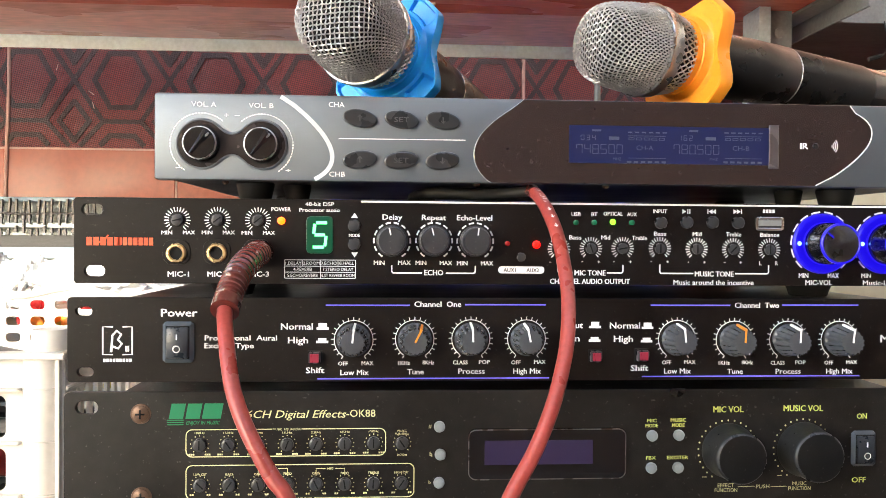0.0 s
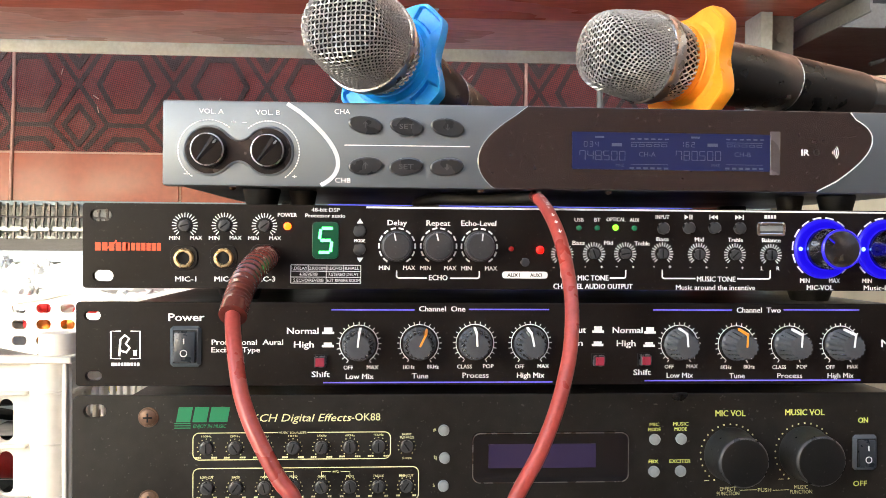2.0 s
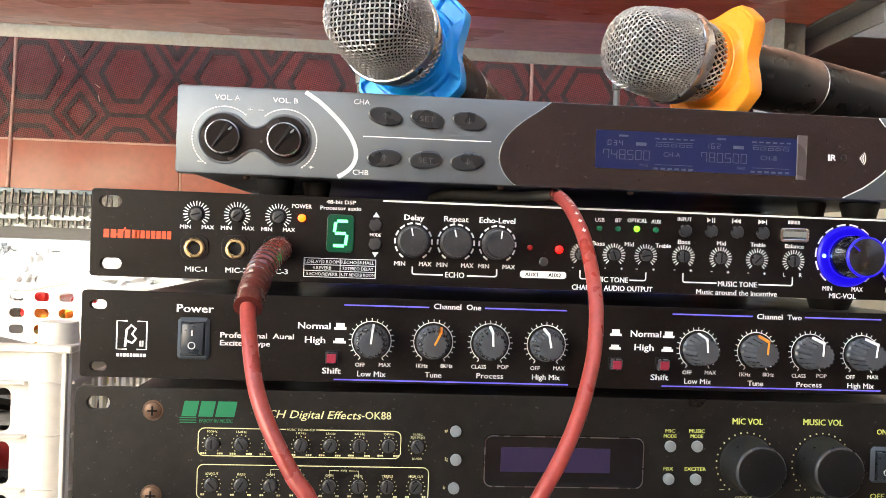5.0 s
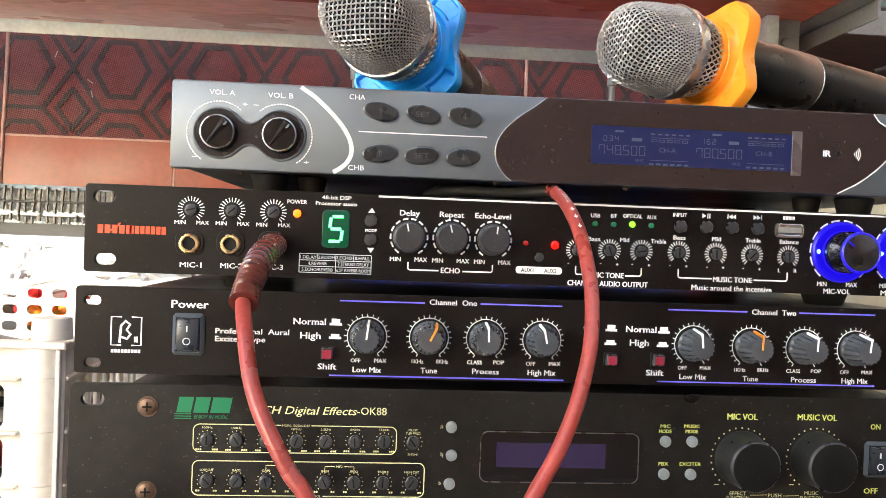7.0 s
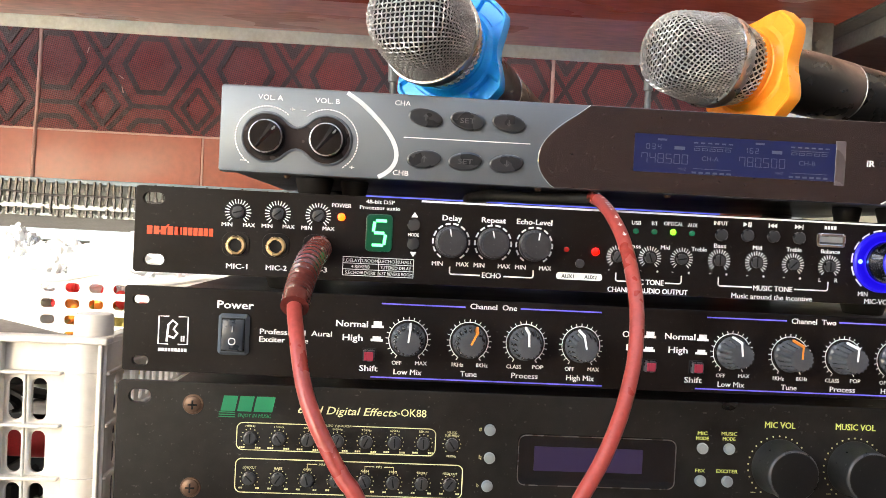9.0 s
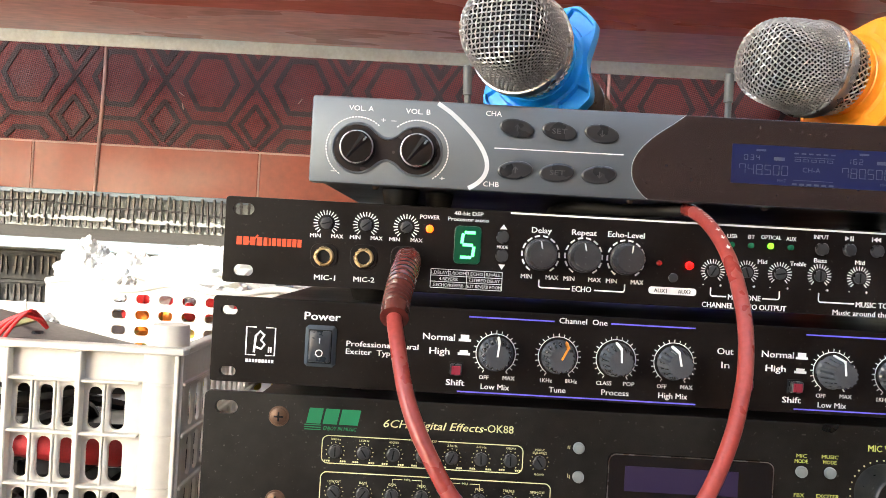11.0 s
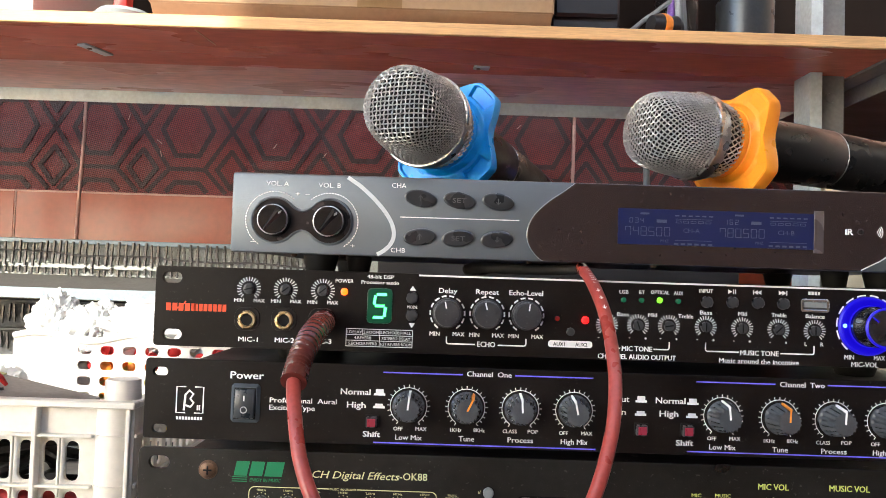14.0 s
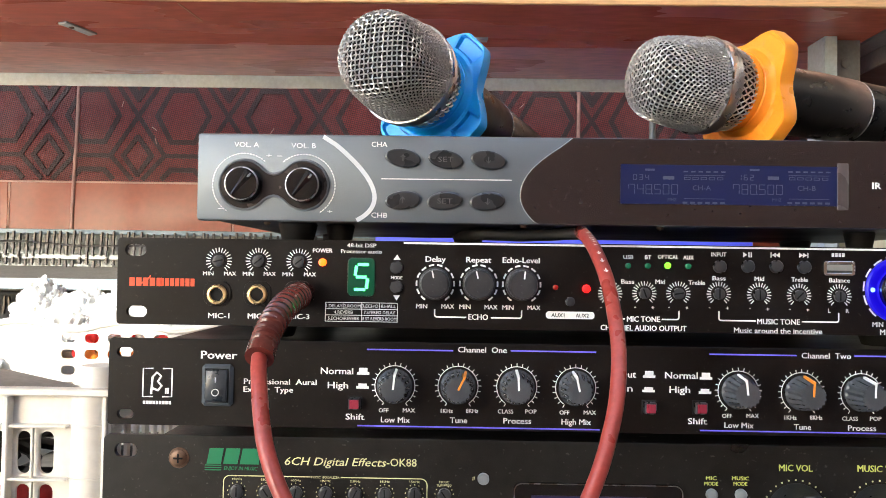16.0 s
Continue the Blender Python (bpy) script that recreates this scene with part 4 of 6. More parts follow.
for px, rows in (((313.62, 62.95), ("MODE", "MIC")), ((328.52, 63.13), ("MODE", "MUSIC")), ((313.31, 45.19), ("FBX",)), ((328.32, 45.24), ("EXCITER",))):
    dot_cyl("round_button", px, 3.0, 2.6, M_BTNWHITE, d3, 24, 0.4, "light grey round button")
    plate("button_seat", [circle(*px, 3.6)], M_BLACKHOLE, d3, -0.0002, 0.0003)
    for k, s in enumerate(rows):
        text(s, (px[0], px[1] + 5.4 + 2.8 * k), 2.0, d3, M_LIME, bold=0.014, width=1.62 * len(s) + 0.5)


def big_knob(c, parent):
    """Large knob: dusty flank, a worn rounded edge in lighter grey for its highlight, and a flat black cap."""
    p = [(15.2, 0), (15.2, -1.0), (14.4, -2.2), (13.8, -15.4)]
    k = part("volume_knob", lathe([(a * 0.001, b * 0.001) for a, b in p], 64), M_KNOBDUST, parent, "large black volume knob with dusty flank", spot(c))
    p = [(13.8, -15.4), (13.7, -16.2), (13.2, -16.9), (12.6, -17.2)]
    # edge ring in lighter grey: the rim's highlight is in its colour
    part("edge", lathe([(a * 0.001, b * 0.001) for a, b in p], 64), M_BTNGREY, k)
    p = [(12.7, -15.0), (12.7, -17.25), (12.3, -17.45), (0, -17.5)]
    part("cap", lathe([(a * 0.001, b * 0.001) for a, b in p], 64), M_KNOB, k)
    return k


for px, s in (((356.72, 54.11), "MIC VOL"), ((399.42, 54.45), "MUSIC VOL")):
    big_knob((px[0] + 0.4, px[1]), d3)
    bm = bmesh.new()
    for k in range(25):
        w = radians(-58 + 296 * k / 24)
        lathe([(0.0005, 0.0), (0.0005, -0.0001), (0.0, -0.0001)], 8, bm=bm, at=((px[0] + 16.8 * math.cos(w)) * 0.001, 0, (px[1] + 16.8 * math.sin(w)) * 0.001))
    tagged(part("dial_scale", bm, M_YELLOW, d3), kind="stuff")
    text(s, (px[0], px[1] + 23.0), 3.5, d3, M_LIME, bold=0.014, width=17.0 if s == "MIC VOL" else 22.5)
    text("-", (px[0] - 13.2, px[1] - 14.5), 3.0, d3, M_YELLOW, width=2.8)
    text("+", (px[0] + 12.5, px[1] - 14.5), 2.6, d3, M_YELLOW)
rocker((433.91, 54.75), 14.3, 20.0, d3, -5)
text("ON", (433.27, 72.82), 3.1, d3, M_LIME, bold=0.012, width=5.6)
text("OFF", (431.97, 37.10), 3.1, d3, M_LIME, bold=0.012, width=8.0)
for s, px, w in (("EFFECT", (355.80, 34.92), 9.3), ("FUNCTION", (355.84, 32.29), 12.8), ("PUSH", (376.72, 34.00), 7.6), ("MUSIC", (397.74, 35.46), 8.0), ("FUNCTION", (397.78, 32.78), 12.8)):
    text(s, px, 2.2, d3, M_YELLOW, width=w)
for a, b in (((362.65, 33.93), (372.30, 34.21)), ((381.34, 33.69), (390.72, 33.97))):
    stroke("printed_line", [a, b], 0.3, M_YELLOW, d3)

# flat grey lettering stands for the lit edges of the embossed letters
M_KEYINK = mat("lit_edge_grey_engraving", (0.085, 0.085, 0.085), 0.5)
# wireless receiver on top
rx = thing("wireless_receiver", pose(0.0435, -0.011, 0.210), "silver grey wireless microphone receiver with smoked display window", "audio unit", "stacked audio units")
WR, HR = 422.0, 44.0
part("case", box(0.004, WR * 0.001 - 0.004, 0.006, 0.2, 0.001, 0.0425, 0.001), M_CASE, rx, "black steel case")
bm = box(0, WR * 0.001, 0.0, 0.008, 0, HR * 0.001, 0.0016, 2)
part("front_plate", bm, M_SILVER, rx, "brushed silver grey front plate")
feet(rx, (45, 375), (32, 170), 9.2, 10.5)
feet(rx, (66, 354), (45,), 9.2, 8)


def arc_line(p0, p1, p2, n=24):
    """A bowed line through three places."""
    a = [p0[k] * 1.0 for k in (0, 1)]
    m = [2 * p1[k] - 0.5 * (p0[k] + p2[k]) for k in (0, 1)]
    out = []
    for i in range(n + 1):
        t = i / n
        out.append(tuple((1 - t) ** 2 * a[k] + 2 * t * (1 - t) * m[k] + t * t * p2[k] for k in (0, 1)))
    return out


left_arc = [((63.26, 43.13)[0], HR - 1.2)] + arc_line((66.97, 40.90), (88.52, 17.09), (81.44, 1.42))[1:-1] + [((80.59, 0.25)[0], 1.0)]
stroke("white_band", left_arc, 2.2, M_PRINTGREY, rx, -0.0002)
wl = [((188.27, 42.29)[0], HR - 0.7)] + arc_line((181.51, 38.08), (163.11, 19.37), (169.14, 1.91))[0:] + [((171.22, -0.11)[0], 0.7)]
wr = [((362.76, 42.53)[0], HR - 0.7)] + arc_line((365.94, 39.27), (374.50, 25.56), (354.87, 6.00))[0:] + [((344.37, -0.74)[0], 0.7)]
plate("display_window", [wl + wr[::-1]], M_SMOKE, rx, -0.0010, 0.0012, 0.0003, "smoked brown glossy display window")
stroke("white_edge", wl, 1.0, M_PRINTGREY, rx, -0.0003)
stroke("white_edge", wr, 0.7, M_WHITE, rx, -0.0013)
a, b = (211.70, 30.68), (318.66, 11.08)
scr = part("screen", box(a[0] * 0.001, b[0] * 0.001, -0.0012, -0.0009, b[1] * 0.001, a[1] * 0.001), M_LCD, rx, "dim dark blue display")
a, b = (318.54, 32.46), (324.09, 9.21)
# bevel in a paler colour for the highlight at the display's right edge
part("window_bevel", box(a[0] * 0.001, b[0] * 0.001, -0.0013, -0.0009, b[1] * 0.001, a[1] * 0.001, 0.0003), mat("highlight_mauve_bevel", (0.085, 0.068, 0.068), 0.3), rx)


def seven(s, c, h, w, step, parent):
    """Seven-segment figures: centre of the row, height, width and step in mm."""
    on = {"0": "abcdef", "1": "bc", "2": "abged", "3": "abgcd", "4": "fgbc", "5": "afgcd", "6": "afgedc", "7": "abcf", "8": "abcdefg", "|": "bc"}
    x = c[0] - step * (len([k for k in s if k != "."]) - 1) / 2
    for ch in s:
        if ch == ".":
            part("point", box((x - step * 0.6) * 0.001, (x - step * 0.6 + 0.35) * 0.001, -0.00135, -0.0012, (c[1] - h / 2 - 0.1) * 0.001, (c[1] - h / 2 + 0.35) * 0.001), M_LCDINK, parent, smooth=False)
            continue
        bm = bmesh.new()
        for k in on[ch]:
            g, t = 0.18, 0.32
            lim = {"a": (-w / 2 + g, w / 2 - g, h / 2 - t, h / 2), "d": (-w / 2 + g, w / 2 - g, -h / 2, -h / 2 + t), "g": (-w / 2 + g, w / 2 - g, -t / 2, t / 2),
                   "b": (w / 2 - t, w / 2, g, h / 2 - g), "c": (w / 2 - t, w / 2, -h / 2 + g, -g), "f": (-w / 2, -w / 2 + t, g, h / 2 - g), "e": (-w / 2, -w / 2 + t, -h / 2 + g, -g)}[k]
            box((x + lim[0]) * 0.001, (x + lim[1]) * 0.001, -0.00132, -0.0012, (c[1] + lim[2]) * 0.001, (c[1] + lim[3]) * 0.001, bm=bm)
        part("figure", bm, M_LCDINK, parent, smooth=False)
        x += step


for big, small, name, o in (("748.500", "034", "CH-A", (227.81, 18.42)), ("780.500", "|62", "CH-B", (279.48, 18.89))):
    seven(big, o, 5.0, 3.2, 4.25, rx)
    seven(small, (o[0] - 6.0, o[1] + 5.9), 2.8, 1.9, 3.0, rx)
    text(name, (o[0] + 24.0, o[1] + 1.0), 2.6, rx, M_LCDINK, width=9.0, y=-0.0013)
    text("MHZ", (o[0] + 9.4, o[1] - 5.0), 1.6, rx, M_LCDINK, width=4.4, y=-0.0013)
    bm = bmesh.new()
    x, z = o
    for k in range(5):
        x0 = x + 15.4 + 4.05 * k
        for lim in ((0, 3.0, 1.1, 1.35), (0, 3.0, 0, 0.25), (0, 0.25, 0, 1.35), (2.75, 3.0, 0, 1.35)):
            box((x0 + lim[0]) * 0.001, (x0 + lim[1]) * 0.001, -0.00132, -0.0012, (z + 4.9 + lim[2]) * 0.001, (z + 4.9 + lim[3]) * 0.001, bm=bm)
    for lim in ((15.2, 35.2, 7.0, 7.25), (15.2, 35.2, -4.6, -4.35), (-4.0, 0.8, 9.2, 10.2), (4.9, 10.4, 4.9, 6.6)):
        box((x + lim[0]) * 0.001, (x + lim[1]) * 0.001, -0.00132, -0.0012, (z + lim[2]) * 0.001, (z + lim[3]) * 0.001, bm=bm)
    for k in range(6):
        box((x + 15.0 + 3.7 * k) * 0.001, (x + 17.2 + 3.7 * k) * 0.001, -0.00132, -0.0012, (z + 8.6) * 0.001, (z + 9.3) * 0.001, bm=bm)
        box((x + 14.6 + 3.7 * k) * 0.001, (x + 16.9 + 3.7 * k) * 0.001, -0.00132, -0.0012, (z - 7.0) * 0.001, (z - 6.0) * 0.001, bm=bm)
    part("display_scale", bm, M_LCDINK, rx, smooth=False)
text("IR", (337.94, 21.60), 3.4, rx, width=4.2, bold=0.02, y=-0.00115)
dot_cyl("sensor", (344.22, 21.64), 1.7, 0.8, M_GLOSS, rx, 16, 0.6, "", -0.001)
q = (353.39, 21.77)
for k in range(4):
    rr = 0.9 + 1.0 * k
    stroke("wave_mark", [(q[0] - 1 + rr * math.cos(radians(w)), q[1] + 1.15 * rr * math.sin(radians(w))) for w in range(-45, 46, 15)], 0.5, M_WHITE, rx, -0.00115)
# volume knobs in their joined recess
ka, kb = (23.79, 18.13), (53.86, 18.01)
ax, bx, zc = ka[0], kb[0], (ka[1] + kb[1]) / 2
outline = []
for k in range(41):
    w = radians(40 + 280 * k / 40)
    outline.append((ax + 12.4 * math.cos(w), zc + 12.4 * math.sin(w)))
outline += [(ax + 12.4 * math.cos(radians(-40)) + t * (bx - ax - 24.8 * math.cos(radians(40))), zc - 12.4 * math.sin(radians(40)) + 2.6 * math.sin(math.pi * t)) for t in (0.15, 0.3, 0.5, 0.7, 0.85)]
for k in range(41):
    w = radians(-140 + 280 * k / 40)
    outline.append((bx + 12.4 * math.cos(w), zc + 12.4 * math.sin(w)))
outline += [(2 * (ax + bx) / 2 - p[0], 2 * zc - p[1]) for p in [(ax + 12.4 * math.cos(radians(-40)) + t * (bx - ax - 24.8 * math.cos(radians(40))), zc - 12.4 * math.sin(radians(40)) + 2.6 * math.sin(math.pi * t)) for t in (0.15, 0.3, 0.5, 0.7, 0.85)]]
plate("knob_recess", [outline], mat("grey_brown_recess", (0.055, 0.047, 0.045), 0.25, 0.5, 0.15, 50), rx, -0.0003, 0.0005)
part("recess_lip", tube([(0.001 * x, -0.0003, 0.001 * z) for x, z in outline], 0.0007, 8, close=True), M_SILVER, rx)
for px in (ka, kb):
    plate("knob_well", [circle(*px, 9.7, 40)], M_BLACKHOLE, rx, -0.0006, 0.0004)
    p = [(9.0, 0), (9.0, -1.2), (8.5, -2.0), (8.1, -5.8), (7.6, -6.6), (0, -6.9)]
    k = part("volume_knob", lathe([(q[0] * 0.001, q[1] * 0.001) for q in p], 48), M_GLOSS, rx, "gloss black volume knob", spot((px[0] + 0.2, px[1])))
    bm = bmesh.new()
    v = [bm.verts.new(co) for co in ((-0.0026, -0.0066, 0.0072), (0.0026, -0.0066, 0.0072), (0.0008, -0.0066, -0.0072), (-0.0008, -0.0066, -0.0072), (0, -0.0086, 0.0060), (0, -0.0074, -0.0066))]
    for f in ((0, 4, 5, 3), (1, 2, 5, 4), (0, 1, 4), (3, 5, 2), (0, 3, 2, 1)):
        bm.faces.new([v[i] for i in f])
    g = part("grip", bm, M_GLOSS, k, smooth=False)
    g.matrix_basis = pose(0, 0, 0, 0, 38, 0)
    o = part("pointer", lathe([(0.0009, -0.0066), (0.0009, -0.0078), (0.0005, -0.0081), (0.0, -0.0082)], 14), M_BTNWHITE, k)
    o.matrix_basis = pose(0, 0, 0, 0, 46, 0) @ Matrix.Translation((0.0, 0.0, 0.0056)) @ Matrix.Diagonal((0.8, 1, 1.5, 1))
    # nickel ring draws the bright arcs reflected in the glossy edge
    part("rim", lathe([(0.00835, -0.0050), (0.00845, -0.0056), (0.0082, -0.0061), (0.0078, -0.0063)], 48), M_BAND, k, "thin bright ring for the edge highlight")
dashes(ka, 15.4, 16.0, 34, 50, 236, 1, rx, y=-0.0002, arc=0.032)
dashes(kb, 15.4, 16.0, 34, 130, -56, 1, rx, y=-0.0002, arc=0.032)
text("VOL. A", (24.84, 38.32), 2.7, rx, width=12.4, y=-0.0002)
text("VOL. B", (53.43, 38.16), 2.7, rx, width=12.4, y=-0.0002)
for s, px in (("+", (36.12, 32.90)), ("-", (41.48, 32.71)), ("-", (12.32, 5.98)), ("+", (67.14, 5.27))):
    text(s, px, 2.4, rx, y=-0.0002, width=2.6)
text("CHA", (91.47, 39.26), 2.7, rx, width=8.0, y=-0.0002)
text("CHB", (91.96, 3.77), 2.7, rx, width=8.0, y=-0.0002)
stroke("printed_line", [(92.66, 21.92), (157.81, 22.06)], 0.5, M_WHITE, rx, -0.0002)
for k, (px, s) in enumerate((((103.47, 32.34), "u"), ((124.78, 31.93), "SET"), ((146.03, 31.83), "d"), ((103.60, 11.24), "u"), ((124.63, 11.15), "SET"), ((145.80, 11.16), "d"))):
    tilt = -9 if k < 3 else 6
    plate("button_rim", [circle(*px, 8.7, 32, 0.5, tilt)], M_BLACKHOLE, rx, -0.0002, 0.0004)
    plate("key_button", [circle(*px, 8.0, 32, 0.47, tilt)], mat("grey_key", (0.022, 0.023, 0.025), 0.3, 0.1, coat=0.3) if k == 0 else bpy.data.materials["grey_key"], rx, -0.0018, 0.0020, 0.0009, "dark grey oval key")
    if s == "SET":
        text(s, px, 2.7, rx, M_KEYINK, width=7.6, y=-0.00195)
    else:
        f = 1 if s == "u" else -1
        stroke("arrow_mark", [(px[0], px[1] - 1.6 * f), (px[0], px[1] + 1.4 * f)], 0.6, M_KEYINK, rx, -0.00195)
        stroke("arrow_mark", [(px[0] - 1.1, px[1] + 0.3 * f), (px[0], px[1] + 1.6 * f), (px[0] + 1.1, px[1] + 0.3 * f)], 0.5, M_KEYINK, rx, -0.0020)
# marks and the oval power key at the far end of the receiver
bars((396.5, 32.0), (19, 8.5), 3, rx, y=-0.0002)
text("GT-259", (394.0, 25.3), 2.6, rx, width=12.5, bold=0.012, y=-0.0002)
px = (394.5, 10.8)
plate("button_rim", [circle(*px, 10.5, 32, 0.52)], M_BLACKHOLE, rx, -0.0002, 0.0004)
plate("power_key", [circle(*px, 9.4, 32, 0.46)], bpy.data.materials["grey_key"], rx, -0.0016, 0.0018, 0.0005, "dark grey oval power key")
text("POWER", px, 3.0, rx, M_KEYINK, width=13.0, y=-0.00175)
for x, z in ((33, 0), (165, 0), (235, 0), (395, 0)):
    part("case_screw", lathe([(0.0018, 0.0005), (0.0018, -0.0006), (0.0009, -0.0014), (0, -0.0014)], 12, "z"), M_SCREW, rx, at=Matrix.Translation((x * 0.001, 0.012, 0)))
for x, lean, tip in ((0.0835, -0.0035, 0.107), (0.2755, -0.001, 0.112)):
    part("antenna", tube([(x, 0.181, 0.040), (x + 0.6 * lean, 0.181, tip - 0.022), (x + 0.62 * lean, 0.181, tip - 0.0215), (x + 0.95 * lean, 0.181, tip - 0.001), (x + lean, 0.181, tip)], [0.0026, 0.0024, 0.0034, 0.0033, 0.0024], 12), M_ANT, rx, "grey stub antenna")

# ---- microphones ----
HEAD = ((0.0, 0.0), (0.006, 0.0001), (0.011, 0.0005), (0.0150, 0.0014), (0.0178, 0.0031), (0.0197, 0.0060), (0.0210, 0.0105), (0.0227, 0.0210), (0.0238, 0.0340))
ARC = [0.0]
for (r0, s0), (r1, s1) in zip(HEAD, HEAD[1:]):
    ARC.append(ARC[-1] + math.hypot(r1 - r0, s1 - s0))


def on_head(arc):
    """Radius, depth and outward normal on the grille at this distance from its middle, along the surface."""
    for k in range(len(HEAD) - 1):
        if arc <= ARC[k + 1] or k == len(HEAD) - 2:
            f = (arc - ARC[k]) / (ARC[k + 1] - ARC[k])
            (r0, s0), (r1, s1) = HEAD[k], HEAD[k + 1]
            d = ARC[k + 1] - ARC[k]
            return r0 + (r1 - r0) * f, s0 + (s1 - s0) * f, (s1 - s0) / d, (r1 - r0) / d


def woven_grille(turned, pitch=0.0023, wire=0.00037):
    """One sheet of woven wire drawn over the head. Axis z, front at z = 0, tail towards -z."""
    bm = bmesh.new()
    edge = ARC[-1]
    n = int(edge / pitch)
    for turn in (0, 1):
        for k in range(-n, n + 1):
            c = k * pitch
            half = math.sqrt(max(edge ** 2 - c ** 2, 0))
            steps = max(4, int(half / pitch * 4))
            line = []
            for i in range(-steps, steps + 1):
                t = half * i / steps
                u, v = (t, c) if turn == 0 else (c, t)
                arc = math.hypot(u, v)
                r, s, nr, nz = on_head(arc)
                lift = 0.00036 * math.cos(math.pi * (t / pitch + k + turn))
                r += nr * lift
                w = math.atan2(v, u) + turned
                line.append((r * math.cos(w), r * math.sin(w), -s + nz * lift))
            tube(line, wire, 5, bm, caps=False)
    return bm


def lower_mesh(wire=0.00042):
    """The slanting weave of the narrowing collar under the band."""
    bm = bmesh.new()
    for turn in (1, -1):
        for k in range(40):
            line = []
            for i in range(13):
                s = i / 12
                w = 2 * math.pi * k / 40 + turn * 0.36 * s
                r = 0.0238 - 0.0034 * s + turn * 0.00032 * math.cos(math.pi * s * 4.6)
                line.append((r * math.cos(w), r * math.sin(w), -0.0400 - 0.0135 * s))
            tube(line, wire, 5, bm, caps=False)
    return bm


def anti_roll_ring(spin, pocket):
    """A soft ring on a flared neck, with four blunt lobes, hollowed between them, a shallow pocket in each lobe's front."""
    bm = bmesh.new()
    n = 160
    front, back = -0.0585, -0.0672

    def circle(f, z, deep=0.0, grow=0.0):
        ring = []
        for k in range(n):
            w = 2 * math.pi * k / n
            c = abs(((w - spin) / (math.pi / 2) + 0.5) % 1 - 0.5) * 2
            out = 0.0348 / math.cos(min(c, 0.26) * math.pi / 4) ** 0.6
            if c > 0.22:
                out -= 0.0094 * math.sin((c - 0.22) / 0.78 * math.pi / 2) ** 1.2
            r = 0.0232 + (out - 0.0232) * f + grow
            p = max(0.0, min(1.0, (0.36 - c) / 0.06))
            ring.append(bm.verts.new((r * math.cos(w), r * math.sin(w), z - deep * p)))
        return ring

    def neck(r, z):
        return [bm.verts.new((r * math.cos(2 * math.pi * k / n), r * math.sin(2 * math.pi * k / n), z)) for k in range(n)]

    loop = [neck(0.0180, -0.0500), neck(0.0203, -0.0496), neck(0.0210, -0.0502), neck(0.0210, -0.0528), neck(0.0204, -0.0532), neck(0.0204, -0.0540), neck(0.0212, -0.0544), neck(0.0218, -0.0562), circle(0.0, front + 0.0004),
            circle(0.14, front), circle(0.20, front, pocket), circle(0.78, front, pocket), circle(0.84, front), circle(0.95, front), circle(1.0, front - 0.0011), circle(1.0, back + 0.0012), circle(0.92, back), neck(0.0178, back)]
    loop.append(loop[0])
    for p, q in zip(loop, loop[1:]):
        for k in range(n):
            bm.faces.new((p[k], q[k], q[(k + 1) % n], p[(k + 1) % n]))
    return bm


def microphone(at, axis, ring_material, spin, label, length=0.178, turned=0.0, pocket=0.0024, girth=1.06):
    """A hand microphone that lies on its anti-roll ring; at: the middle of the ring; axis: towards the front."""
    z = Vector(axis).normalized()
    q = z.to_track_quat("Z", "Y").to_matrix().to_4x4()
    m = Matrix.Translation(Vector(at) + z * 0.067) @ q @ Matrix.Diagonal((girth, girth, 1.06, 1))
    t = thing("microphone", m, label, "microphone", "wireless microphones")
    part("grille", woven_grille(turned), M_MESH, t, "woven nickel wire grille")
    part("foam", lathe([(0.0, -0.0020), (0.011, -0.0030), (0.0160, -0.0055), (0.0185, -0.0090), (0.0200, -0.0135), (0.0215, -0.0225), (0.0222, -0.034), (0.0222, -0.041), (0.0188, -0.056)], 32, "z"), M_FOAM, t)
    part("band", lathe([(0.0236, -0.0330), (0.0250, -0.0332), (0.0254, -0.0338), (0.0250, -0.0346), (0.0247, -0.0350), (0.0245, -0.0394), (0.0247, -0.0398), (0.0246, -0.0406), (0.0236, -0.0408)], 64, "z"), M_BAND, t, "nickel band")
    part("collar_mesh", lower_mesh(), M_MESH, t)
    part("anti_roll_ring", anti_roll_ring(spin, pocket), ring_material, t, "soft four-lobed silicone ring", Matrix.Translation((0, 0, -0.003)))
    b0 = -0.069
    part("handle", lathe([(0.0172, b0), (0.0178, b0 - 0.004), (0.0184, b0 - 0.04), (0.0180, b0 - 0.066), (0.0178, b0 - 0.0663)], 48, "z"), M_MIC, t, "satin black handle")
    part("seam", lathe([(0.0174, b0 - 0.0662), (0.01805, b0 - 0.0665), (0.01805, b0 - 0.0670), (0.0174, b0 - 0.0673)], 48, "z"), M_BAND, t)
    part("battery_sleeve", lathe([(0.0176, b0 - 0.0672), (0.0178, b0 - 0.0676), (0.0170, b0 - length + 0.045), (0.0166, b0 - length + 0.0445)], 48, "z"), M_MIC, t, "satin black battery sleeve")
    part("tail_cap", lathe([(0.0162, b0 - length + 0.0445), (0.0165, b0 - length + 0.043), (0.0160, b0 - length + 0.012), (0.0150, b0 - length + 0.004), (0.0120, b0 - length), (0.0, b0 - length)], 48, "z"), M_GLOSS, t, "gloss black tail cap")
    return t


microphone((0.160, 0.024, 0.2842), (-0.42, -0.9, 0.09), M_BLUER, radians(45), "black microphone with nickel grille and sky blue anti-roll ring")
